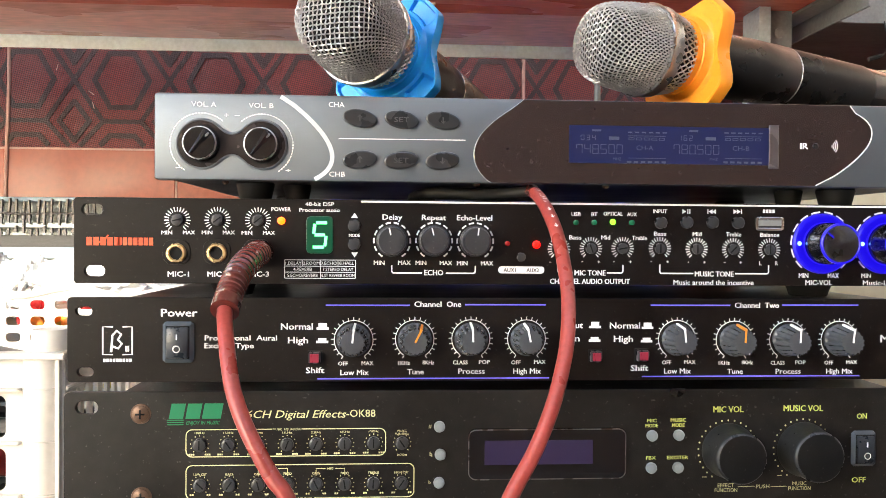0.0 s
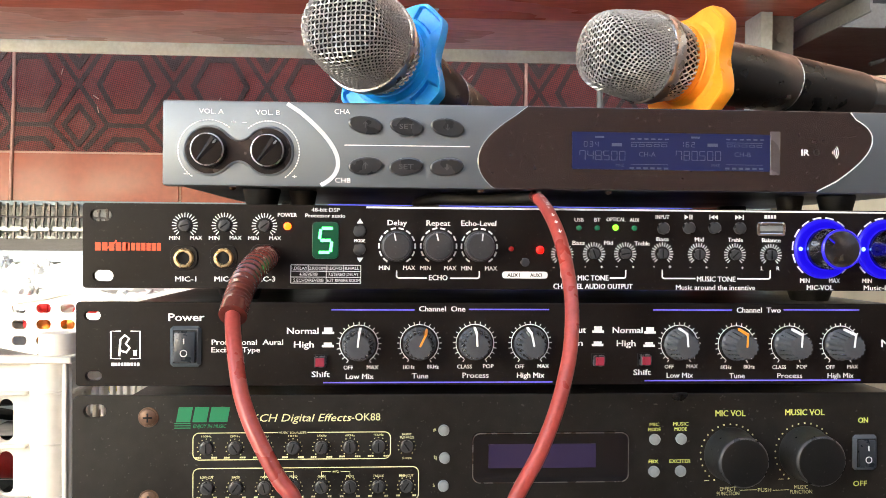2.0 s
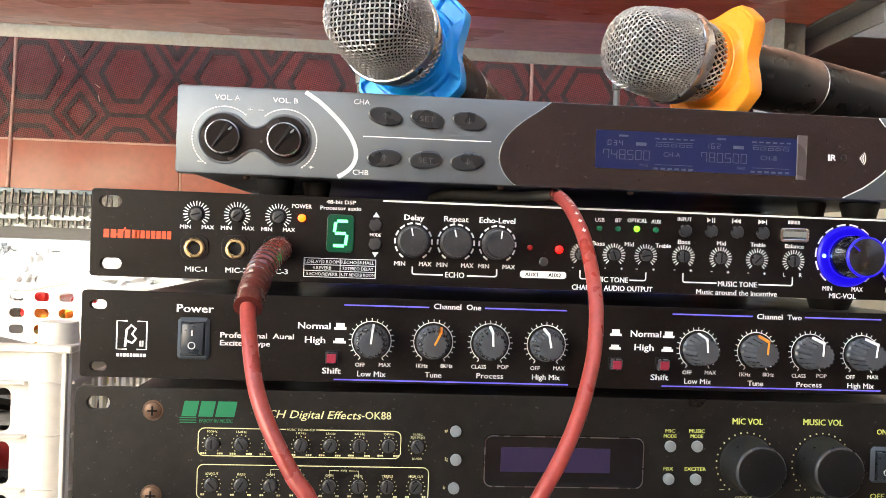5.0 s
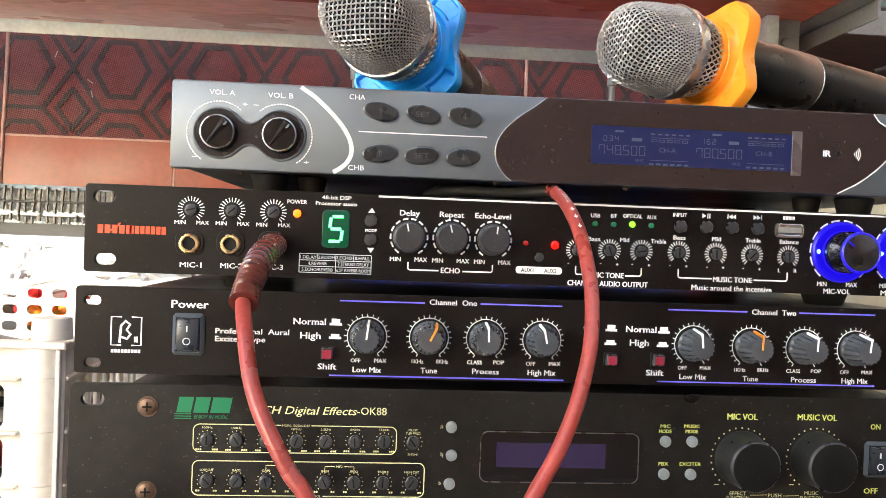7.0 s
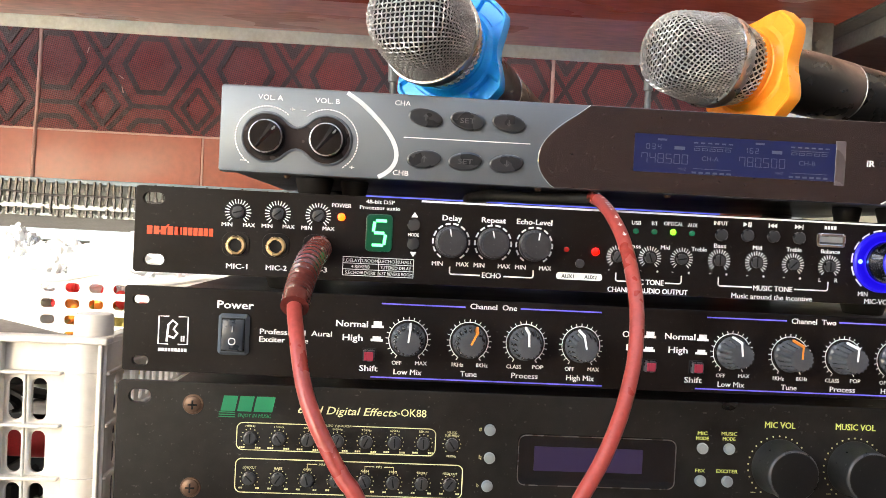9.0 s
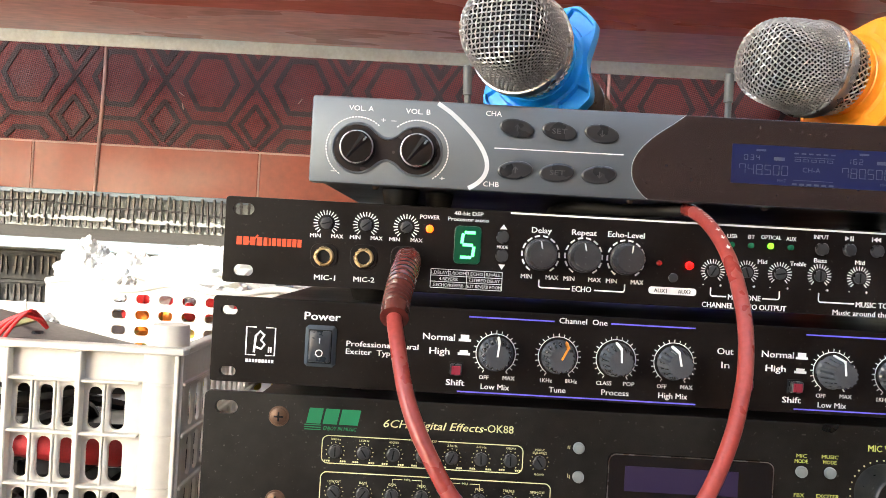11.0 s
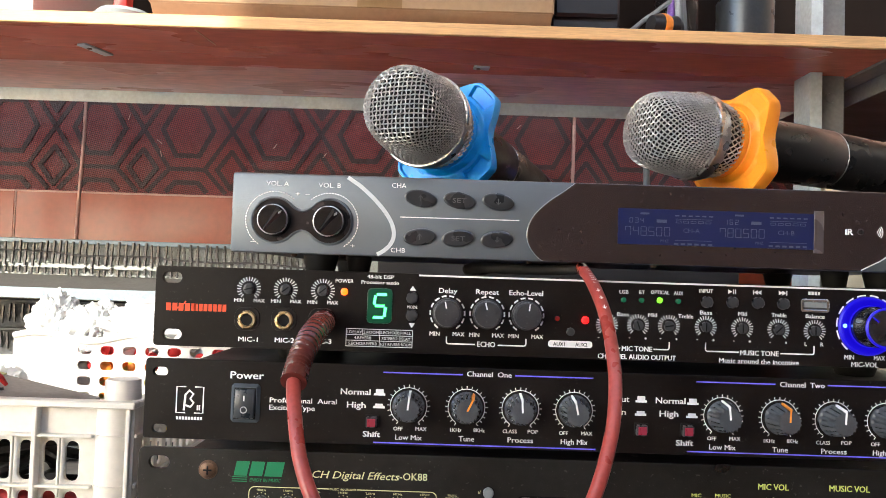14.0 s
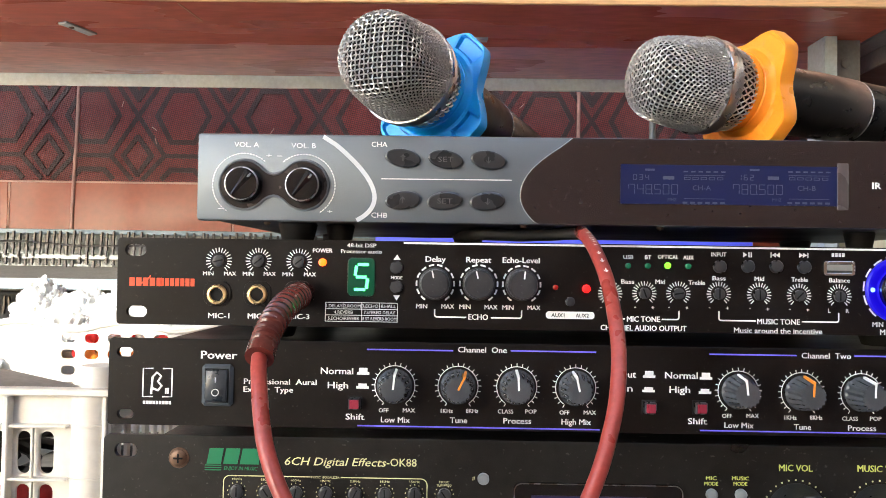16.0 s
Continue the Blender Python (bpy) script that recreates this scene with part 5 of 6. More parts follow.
microphone((0.3275, 0.018, 0.2838), (-0.91, -0.40, 0.03), M_ORANGER, radians(45), "black microphone with nickel grille and orange anti-roll ring", turned=math.pi / 4, pocket=0.0005, girth=1.0)

# ---- the red microphone lead ----
lead = thing("microphone_cable", pose(0, 0, 0), "faded red rubber microphone lead plugged into the front jack", "cable")
down = [(0.0952, 0.0000, 0.1735), (0.0963, -0.0220, 0.1722), (0.0964, -0.0450, 0.1690), (0.0958, -0.0640, 0.1631), (0.0950, -0.0740, 0.1564), (0.0949, -0.0820, 0.1504), (0.0970, -0.0900, 0.1420), (0.0997, -0.0970, 0.1316), (0.1028, -0.1030, 0.1216), (0.1073, -0.1080, 0.1117), (0.1132, -0.1120, 0.1015), (0.1200, -0.1150, 0.0909), (0.1258, -0.1170, 0.0837)]
up = [(0.2378, 0.0040, 0.2076), (0.2378, -0.0160, 0.2040), (0.2386, -0.0360, 0.1965), (0.2401, -0.0530, 0.1848), (0.2410, -0.0660, 0.1700), (0.2411, -0.0750, 0.1549), (0.2390, -0.0830, 0.1387), (0.2353, -0.0890, 0.1253), (0.2297, -0.0950, 0.1105), (0.2219, -0.1000, 0.0948), (0.2116, -0.1050, 0.0784)]
boot_line = spline(down[:6], 24)
nb = len(boot_line)
radii = []
for i in range(nb):
    f = i / (nb - 1)
    rib = (0.0003, 0.0004, 0.0003, -0.0007, -0.0010, -0.0006)[i % 6] if 0.10 < f < 0.86 else 0.0
    radii.append((0.0066 - 0.0012 * f + rib) if f < 0.88 else 0.0060)
part("strain_relief", tube(boot_line, radii, 20), M_BOOT, lead, "ribbed brown red strain relief boot")
p, q = Vector(down[-1]), Vector(up[-1])
low = [tuple(p)] + [tuple(p.lerp(q, f) - Vector((0, 0.003, d))) for f, d in ((0.10, 0.02), (0.3, 0.042), (0.5, 0.048), (0.7, 0.042), (0.9, 0.02))] + [tuple(q)]
whole = down[4:-1] + low[:-1] + up[::-1]
part("lead", tube(spline(whole, 8), 0.0032, 16), M_CABLE, lead, "faded red rubber lead")
walk_line = spline(up, 24)
chars = "MADE IN ITALY"
run, dist = [0.0], 0.0
for a, b in zip(walk_line, walk_line[1:]):
    dist += (b - a).length
    run.append(dist)
for j, ch in enumerate(chars + ">>>"):
    want = 0.009 + 0.0027 * j + (0.004 * (j - 12) if j > 12 else 0)
    i = next(k for k, d in enumerate(run) if d >= want)
    if ch == " ":
        continue
    w = walk_line[i + 1] - walk_line[i - 1]
    n_ = Vector((0, -1, 0)) - w.normalized() * w.normalized().dot(Vector((0, -1, 0)))
    pt = walk_line[i] + n_.normalized() * 0.00330
    m_ = Matrix.Identity(4)
    ax_x, ax_y = w.normalized(), n_.normalized()
    ax_z = ax_x.cross(-ax_y)
    m_ = Matrix((( ax_x.x, -ax_y.x, -ax_z.x, pt.x), (ax_x.y, -ax_y.y, -ax_z.y, pt.y), (ax_x.z, -ax_y.z, -ax_z.z, pt.z), (0, 0, 0, 1)))
    holder = part("print_spot", box(-0.0001, 0.0001, 0.0004, 0.0006, -0.0001, 0.0001), M_CABLE, lead, at=m_)
    if ch == ">":
        stroke("arrow_mark", [(-1.3, 0.0), (0.9, 0.0)], 0.55, M_WHITE, holder, -0.0001)
        stroke("arrow_mark", [(0.0, 0.9), (1.3, 0.0), (0.0, -0.9)], 0.5, M_WHITE, holder, -0.00012)
    else:
        text(ch, (0.0, 0.0), 2.1, holder, bold=0.012, y=-0.0003)
tip = up[0]
part("black_lead", tube(spline([(tip[0] + 0.0012, tip[1] - 0.002, tip[2] - 0.0005), (tip[0] - 0.012, tip[1] + 0.004, 0.2062), (tip[0] - 0.03, 0.010, 0.2056), (tip[0] - 0.052, 0.018, 0.2062), (tip[0] - 0.062, 0.05, 0.2052), (tip[0] - 0.05, 0.09, 0.2052)], 8), 0.0033, 12), M_RUBBER, lead, "black lead end")

# ---- room ----
def slab(name, lims, material, label, kind="structure"):
    ob = part(name, box(*lims), material, smooth=False)
    return tagged(ob, label, "structure", kind=kind)


WALL_Y = 1.02
slab("wall_north", (-3.0, 3.0, WALL_Y + 0.012, WALL_Y + 0.2, -0.9, 3.6), M_GROUT, "tiled back wall of the shop")
slab("wall_east", (3.0, 3.2, -2.6, WALL_Y + 0.2, -0.9, 3.6), M_PLASTER, "unseen plain grey plaster side wall")
# out of view; stops at y -0.6 to set how much sky light enters
slab("wall_west", (-3.2, -3.0, -0.6, WALL_Y + 0.2, -0.9, 3.6), M_PLASTER, "unseen plain grey plaster side wall")
slab("ceiling", (-3.2, 3.2, -2.6, WALL_Y + 0.2, 3.6, 3.75), M_PLASTER, "plain plaster ceiling")
slab("floor", (-3.2, 3.2, -2.6, WALL_Y + 0.2, -1.0, -0.9), M_FLOOR, "grey cement floor")
# added out of view: its edge sets where the sunlight ends
slab("sun_block_pier", (-1.48, 3.2, -2.8, -2.6, -0.9, 2.2), M_PIER, "unseen plain pier added to keep the sun off the stack")
# added out of view: its height cuts the sun off the back wall
slab("sun_block_lintel", (-3.2, -1.0, -2.8, -2.6, 2.2, 3.6), M_PLASTER, "unseen plain lintel added to keep the sun off the back wall")
slab("ground", (-90, 90, -120, 60, -1.16, -1.01), M_GROUND, "pale concrete ground outside the shop")
slab("table", (-0.03, 1.4, -0.17, 0.45, -0.03, 0.0), M_DARKWOOD, "grey brown table top under the stack")
slab("bench", (-1.5, 1.5, 0.0, WALL_Y, -0.16, -0.13), M_DARKWOOD, "grey brown bench under crate and rack")
for x0, x1, y0, y1 in ((0.0, 0.05, -0.15, -0.1), (1.3, 1.35, -0.15, -0.1), (0.0, 0.05, 0.4, 0.44), (1.3, 1.35, 0.4, 0.44)):
    slab("table_leg", (x0, x1, y0, y1, -0.9, -0.03), M_DARKWOOD, "plain table leg")
for x0, x1, y0, y1 in ((-1.45, -1.4, 0.02, 0.07), (1.4, 1.45, 0.5, 0.55), (-1.45, -1.4, 0.9, 0.95), (1.4, 1.45, 0.9, 0.95)):
    slab("bench_leg", (x0, x1, y0, y1, -0.9, -0.16), M_DARKWOOD, "plain bench leg")

wall = bpy.data.objects["wall_north"]
# orange skirting tiles and dark patterned tiles, each one a piece
xs = [-1.51 + 0.4235 * k for k in range(8)]
me = bpy.data.meshes.new("tile")
bm = box(0.0015, 0.4215, 0, 0.012, 0.0, 0.298, 0.0012)
bm.to_mesh(me)
bm.free()
me.materials.append(M_WALLORANGE)
for x in xs:
    o = new("tile", me)
    o.matrix_basis = Matrix.Translation((x, WALL_Y, 0.043))
    o.parent = wall
for x in xs:
    part("tile_joint", box(x - 0.0016, x + 0.0016, WALL_Y - 0.0003, WALL_Y + 0.011, 0.043, 0.339), M_GROUT, wall, smooth=False)
part("tile_joint", box(-1.5, 1.45, WALL_Y - 0.0002, WALL_Y + 0.011, 0.3395, 0.3432), M_JOINT, wall, smooth=False)
JOINTS = (-0.540, 0.401)        # upright joint strips
for row in range(2):
    for k in range(-2, 3):
        x0 = JOINTS[0] + (JOINTS[1] - JOINTS[0]) * k
        bm = box(x0 + 0.001, x0 + JOINTS[1] - JOINTS[0] - 0.001, WALL_Y, WALL_Y + 0.012, 0.342 + 0.304 * row, 0.644 + 0.304 * row, 0.0012)
        # the lower row is woven red, the upper row plain and nearly black
        part("patterned_tile", bm, M_WALLRED if row == 0 else M_UPPERROW, wall, smooth=False)
for k in range(-1, 3):
    x0 = JOINTS[0] + (JOINTS[1] - JOINTS[0]) * k
    line = [(x0 + 0.0035 * (z - 0.34) / 0.2 + 0.0012 * math.sin(17 * z + k), WALL_Y - 0.001, z) for z in (0.05 + 0.03 * j for j in range(20))]
    part("joint_strip", tube(spline(line, 2), 0.0034, 8), M_JOINT, wall, "pinkish brown upright joint strip")
rnd_w = random.Random(21)
for k in range(7):
    x, z = rnd_w.uniform(-0.6, 0.3), rnd_w.uniform(0.42, 0.52)
    bm = box(-0.0008, 0.0008, -0.0006, 0.0, -0.006, 0.006, 0.0003)
    part("chip_mark", bm, M_JOINT, wall, at=pose(x, WALL_Y - 0.001, z, 0, rnd_w.uniform(-60, 60), 0))


laid = itertools.count()


def ribbon(line, width, parent, name="tile_pattern"):
    """A band of the woven-looking pattern, a little proud of the tiles."""
    bm = bmesh.new()
    lift = 0.00013 * (next(laid) % 12)
    for k, ((x0, z0), (x1, z1)) in enumerate(zip(line, line[1:])):
        d = Vector((x1 - x0, z1 - z0)).normalized()
        s = Vector((-d.y, d.x)) * width / 2
        e = d * width * 0.25
        a, b = Vector((x0, z0)) - e, Vector((x1, z1)) + e
        y = WALL_Y - 0.0010 - lift - 0.000015 * k
        out = [bm.verts.new((p.x, y, p.y)) for p in (a + s, a - s, b - s, b + s)]
        base = [bm.verts.new((v.co.x, WALL_Y + 0.002, v.co.z)) for v in out]
        bm.faces.new(out)
        for i in range(4):
            bm.faces.new((out[i], base[i], base[(i + 1) % 4], out[(i + 1) % 4]))
    bmesh.ops.recalc_face_normals(bm, faces=list(bm.faces))
    return part(name, bm, M_WALLBLK, parent, smooth=False)


# hexagons ringed by shared outlines that cross between them; a diamond under each crossing
PX, PZ, HZ = 0.1700, 0.0750, 0.467
for k in range(-6, 8):
    hx = -0.3365 + PX * k
    ribbon([(hx + a * 0.049, HZ + b * 0.049) for a, b in ((-1, 0), (-0.45, -1), (0.45, -1), (1, 0), (0.45, 1), (-0.45, 1), (-1, 0))], 0.0092, wall)
    ribbon([(hx - PX / 2, HZ), (hx - 0.034, HZ - PZ), (hx + 0.034, HZ - PZ), (hx + PX / 2, HZ)], 0.0080, wall)
    ribbon([(hx - PX / 2, HZ), (hx - 0.034, HZ + PZ), (hx + 0.034, HZ + PZ), (hx + PX / 2, HZ)], 0.0080, wall)
    low = [(hx - PX / 2 + 0.011, 0.348), (hx - 0.034, HZ - PZ), (hx + 0.034, HZ - PZ), (hx + PX / 2 - 0.011, 0.348)]
    ribbon(low[:2], 0.0080, wall)
    ribbon(low[2:], 0.0080, wall)
    ribbon([(hx - 0.038, 0.349), (hx - 0.022, HZ - 2 * PZ + 0.049), (hx + 0.022, HZ - 2 * PZ + 0.049), (hx + 0.038, 0.349)], 0.0092, wall)
    for dz in (HZ - PZ, HZ + PZ):
        dx = hx + PX / 2
        ribbon([(dx, dz + 0.036), (dx + 0.0265, dz), (dx, dz - 0.036), (dx - 0.0265, dz), (dx, dz + 0.036)], 0.0086, wall)
    for j in (-1, 1):
        ribbon([(hx + j * (PX / 2 - 0.030), HZ + 0.075), (hx + j * PX / 2, HZ + 0.030)], 0.0080, wall)

# ---- shelf over the stack ----
shelf = thing("shelf", pose(0, 0, 0), "red-brown laminate shelf board with raw plywood front edge on steel angles", "shelf")
bz = 0.467
part("board_front", box(-1.3, 0.695, 0.404, 0.555, bz, bz + 0.013), M_BOARDRED, shelf, "red-brown laminate board")
bm = box(-1.3, 0.695, 0.556, 0.689, bz + 0.001, bz + 0.013)
for v in bm.verts:
    v.co.z -= 0.045 * (v.co.y - 0.556)
part("board_rear", bm, M_BOARDPALE, shelf, "worn pale pink-brown board")
part("plywood_edge", box(-1.3, 0.696, 0.399, 0.404, bz, bz + 0.0135, 0.0008), M_PLY, shelf, "raw plywood edge")
rail = bmesh.new()
box(-1.4, 0.62, 0.690, 0.693, bz - 0.0225, bz + 0.012, bm=rail)
box(-1.4, 0.62, 0.693, 0.720, bz + 0.009, bz + 0.012, bm=rail)
part("rear_angle", rail, M_GALV, shelf, "galvanised steel angle")
post = bmesh.new()
box(0.605, 0.6195, 0.497, 0.500, -0.9, 1.0, bm=post)
box(0.605, 0.608, 0.500, 0.540, -0.9, 1.0, bm=post)
part("post", post, M_GALV, shelf, "galvanised steel angle post")
part("post_plate", box(0.6235, 0.654, 0.512, 0.515, -0.9, 1.0), M_GALVDIM, shelf, "grey steel plate of the post, toned darker")
for z in (0.345, 0.392, 0.439):
    part("bolt", lathe([(0.0062, 0.0), (0.0058, -0.0022), (0.003, -0.0030), (0.0, -0.0031)], 14), M_GALVDIM, shelf, at=Matrix.Translation((0.637, 0.512, z)))
side_rail = bmesh.new()
box(0.66, 0.69, 0.41, 0.69, bz - 0.003, bz, bm=side_rail)
box(0.687, 0.69, 0.41, 0.69, bz - 0.024, bz - 0.003, bm=side_rail)
part("side_angle", side_rail, M_GALVDIM, shelf)
for x, y, w, h in ((0.201, 0.521, 5, 0.010), (-0.275, 0.495, 71, 0.023)):
    clip = part("plate_clip", box(-h, h, -0.0065, 0.0065, -0.0025, 0.0, 0.0004), M_GALV, shelf, "small steel clip", at=pose(x, y, bz, 0, 0, w))
    part("clip_screw", lathe([(0.003, 0.0), (0.0026, -0.0012), (0.0, -0.0016)], 12, "z"), M_SCREW, clip, at=Matrix.Translation((-h * 0.4, 0, -0.0025)))
part("scratch", box(-0.028, 0.028, -0.0011, 0.0011, -0.0006, 0.0, 0.0003), mat("raw_wood_scratch", (0.5, 0.24, 0.13), 0.6), shelf, "pale scratch in the laminate", at=pose(-0.121, 0.436, bz, 0, 0, 83))
part("second_board", box(0.70, 1.6, 0.56, 1.0, 0.474, 0.487), M_DARKWOOD, shelf, "grey-brown side shelf board")
part("second_rail", box(0.70, 1.6, 0.555, 0.56, 0.468, 0.500), M_GALVDIM, shelf, "galvanised rail")
part("hanging_wire", tube(spline([(0.80, 0.552, 0.47), (0.802, 0.548, 0.44), (0.795, 0.546, 0.425), (0.775, 0.546, 0.418)], 5), [0.0008] * 11 + [0.003] * 5, 8), M_RUBBER, shelf, "thin black hanging wire")

# things on the shelf
st = bz + 0.0135
carton = thing("cardboard_box", pose(0, 0, st), "brown cardboard box with packing tape lying on the shelf", "box")
bm = box(-0.180, 0.276, 0.412, 0.66, 0.018, 0.13, 0.0015)
low = box(-0.178, 0.274, 0.413, 0.658, 0.0, 0.0185, 0.0008)
for v in low.verts:
    if v.co.y < 0.5:
        v.co.y += 0.016 * (0.0185 - v.co.z) / 0.0185
part("carton", bm, M_CARD, carton)
part("undercut", low, M_CARD, carton, "folded-under lower edge")
part("tape", box(0.055, 0.105, 0.4112, 0.4122, 0.019, 0.13), M_TAPE, carton, "brown packing tape")
clampt = thing("hand_tool", pose(-0.215, 0.435, st), "grey and red plastic hand tool lying on the shelf", "tool")
part("body", lathe([(0.0, 0.0), (0.03, 0.001), (0.033, 0.006), (0.028, 0.011), (0.0, 0.012)], 32, "z"), mat("pale_blue_grey_plastic", (0.30, 0.36, 0.38), 0.4), clampt)
part("red_handle", box(-0.010, 0.006, -0.01, 0.01, 0.012, 0.05, 0.003, 2), M_REDWIRE, clampt, "red handle")
part("bolt", lathe([(0.006, 0.012), (0.006, 0.016), (0.0, 0.017)], 12, "z"), M_STEEL, clampt, at=Matrix.Translation((-0.006, -0.018, -0.005)))
whitebox = thing("white_container", pose(-0.40, 0.47, st), "white plastic container standing on the shelf", "container")
# lengthened to the left, out of view, to block sun from the wall
part("body", box(-0.60, 0.088, -0.05, 0.2, 0, 0.16, 0.008, 2), M_BASKET, whitebox)
blk = thing("black_case", pose(0.33, 0.45, st), "black plastic equipment case behind the cardboard box", "case")
part("body", box(-0.052, 0.028, 0.0, 0.15, 0, 0.16, 0.003), M_BLACKTHING, blk)
part("lid", box(-0.050, 0.026, -0.008, 0.0, 0.028, 0.075, 0.003), M_BLACKTHING, blk)
drv = thing("screwdriver", pose(0.372, 0.425, st), "black and orange screwdriver lying on the shelf", "tool")
part("handle", lathe([(0.0, -0.012), (0.010, -0.01), (0.0135, 0.0), (0.0115, 0.012), (0.0135, 0.022), (0.008, 0.03), (0.0, 0.031)], 20), M_BLACKTHING, drv, at=pose(0.024, 0.0, 0.0135, 0, 0, -70))
part("orange_grip", lathe([(0.0138, 0.002), (0.0142, 0.006), (0.0125, 0.012)], 20), M_FRUITO, drv, at=pose(0.024, 0.0, 0.0135, 0, 0, -70))
part("shaft", tube([(-0.01, 0.0, 0.003), (0.01, 0.01, 0.022), (0.05, 0.03, 0.055)], 0.0028, 8), M_BTNWHITE, drv)
jar = thing("pen_jar", pose(0.425, 0.455, st), "clear jar with white markers standing on the shelf", "jar")
part("glass", lathe([(0.024, 0.0), (0.026, 0.002), (0.026, 0.062), (0.0245, 0.066), (0.0235, 0.066), (0.0235, 0.003), (0.0, 0.003)], 28, "z"), see_through("clear_jar", (0.95, 0.96, 0.97), 0.03, 1.0), jar)
for k, (x, y, lean) in enumerate(((-0.008, 0.0, 4), (0.004, -0.006, -3), (0.012, 0.004, -5), (0.0, 0.01, 2))):
    part("marker", lathe([(0.0, 0.003), (0.005, 0.0035), (0.005, 0.085), (0.003, 0.09), (0.0, 0.09)], 12, "z"), M_BTNWHITE if k else mat("purple_plastic", (0.16, 0.05, 0.35), 0.4), jar, at=pose(x, y, 0.0, 0, lean, 0))
cup = thing("steel_cup", pose(0.505, 0.452, st), "black steel cup standing on the shelf", "cup")
part("body", lathe([(0.0, 0.0), (0.030, 0.0), (0.032, 0.002), (0.0325, 0.052), (0.0315, 0.053), (0.030, 0.05), (0.0295, 0.004), (0.0, 0.004)], 40, "z"), mat("dark_burnished_steel", (0.05, 0.055, 0.06), 0.3, 0.6, 0.15, 40, rough_vary=0.04), cup)
for x, z0, h, d, lab in ((0.79, 0.4875, 0.035, 0.10, "black flat electronic unit on the side shelf"), (0.92, 0.4875, 0.12, 0.12, "black loudspeaker box on the side shelf")):
    u = thing("black_unit", pose(x, 0.60, z0), lab, "audio unit")
    part("body", box(-0.062, 0.062, 0.0, d, 0.0, h, 0.003), M_BLACKTHING, u)
    if h > 0.1:
        part("handle", tube(spline([(-0.045, -0.002, 0.015), (-0.04, -0.02, 0.028), (0.0, -0.022, 0.03), (0.012, -0.012, 0.016)], 5), 0.005, 8), M_BTNGREY, u, "grey moulded handle")
        part("corner_guard", lathe([(0.012, 0.0), (0.009, -0.004), (0.0, -0.005)], 14), M_BTNGREY, u, at=Matrix.Translation((0.045, 0.0, 0.045)))
brd = thing("circuit_board", pose(0.86, 0.62, 0.5245), "pale green circuit board leaning on the units", "circuit board")
part("board", box(-0.085, 0.085, 0.0, 0.002, 0.0, 0.05), mat("pale_green_board", (0.10, 0.15, 0.13), 0.5, vary=0.3, scale=60), brd, at=pose(0, 0, 0.012, 0, -28, 0))
part("yellow_part", box(-0.012, 0.008, -0.012, 0.0, 0.01, 0.032, 0.002), M_FRUITO, brd, at=pose(-0.03, 0, 0.0, 0, -28, 0))
tub = thing("cream_tub", pose(0.742, 0.50, 0.0), "large cream plastic tub standing on the table", "tub")
part("body", lathe([(0.0, 0.0), (0.105, 0.0), (0.118, 0.33), (0.121, 0.345), (0.119, 0.362), (0.10, 0.372), (0.0, 0.376)], 56, "z"), M_BUCKET, tub)
part("rim", lathe([(0.118, 0.338), (0.1235, 0.341), (0.1235, 0.350), (0.119, 0.353)], 56, "z"), M_BUCKET, tub)
blue = thing("blue_case", pose(0.07, 0.62, -0.13), "blue painted metal case standing on the bench behind the stack", "case")
# made-up support, black so that the gaps between the units stay dark
part("body", box(0.0, 0.50, 0.0, 0.10, 0.0, 0.352, 0.002), M_BLACKTHING, blue, "made-up black lower body")
part("lid", box(-0.001, 0.501, -0.001, 0.101, 0.352, 0.40, 0.002), M_BLUEBOX, blue, "blue painted lid")

# ---- plastic crate, basket and rack beside the stack ----
CX, CY, CZ, CW, CD, CH = -0.066, 0.14, 0.1, 0.36, 0.27, 0.23


def slotted(w, h, slots, r, thick, bev=0.0006):
    cu = [[(x, z) for x, z in rounded(0, w, 0, h, 0.5, 1)]]
    for x0, x1, z0, z1 in slots:
        cu.append(rounded(x0, x1, z0, z1, min(r, (x1 - x0) / 2 - 0.01, (z1 - z0) / 2 - 0.01)))
    return cu


crate = thing("plastic_crate", pose(CX - CW, CY, CZ - CH), "cream white slotted plastic crate holding cables and parts", "crate")
# rows of tall slots over the whole front and side
EDGES = [39.0]                   # right edges of the slots, from the crate's corner; a rib after the second and then every third
for k in range(19):
    EDGES.append(EDGES[-1] + (18.5 if k % 3 == 1 else 16.2))


def slot_rows(w, shift=0.0):
    out = []
    for z1 in (200, 163, 126, 89):
        for e in EDGES:
            x = w - e + shift
            if x - 11.5 > 6:
                out.append((x - 11.5, x, z1 - 31, z1))
    return out


front = [rounded(0, CW * 1000, 0, CH * 1000 - 4, 0.5, 1)]
for x0, x1, z0, z1 in slot_rows(CW * 1000):
    front.append(rounded(x0, x1, z0, z1, 5.6))
plate("front_wall", front, M_CRATE, crate, 0.003, 0.003, 0.0007)
side = [rounded(0, CD * 1000, 0, CH * 1000 - 4, 0.5, 1)]
for x0, x1, z0, z1 in slot_rows(CD * 1000, 25.0):
    side.append(rounded(x0, x1, z0, z1, 5.6))
plate("side_wall", side, M_CRATE, crate, 0.0, 0.003, 0.0007)
later[-1] = (*later[-1][:4], Matrix.Translation((CW - 0.003, 0.0, 0)) @ pose(0, 0, 0, 0, 0, 90) @ FACE, *later[-1][5:])
part("back_wall", box(0.0, CW, CD - 0.003, CD, 0, CH - 0.004), M_CRATE, crate)
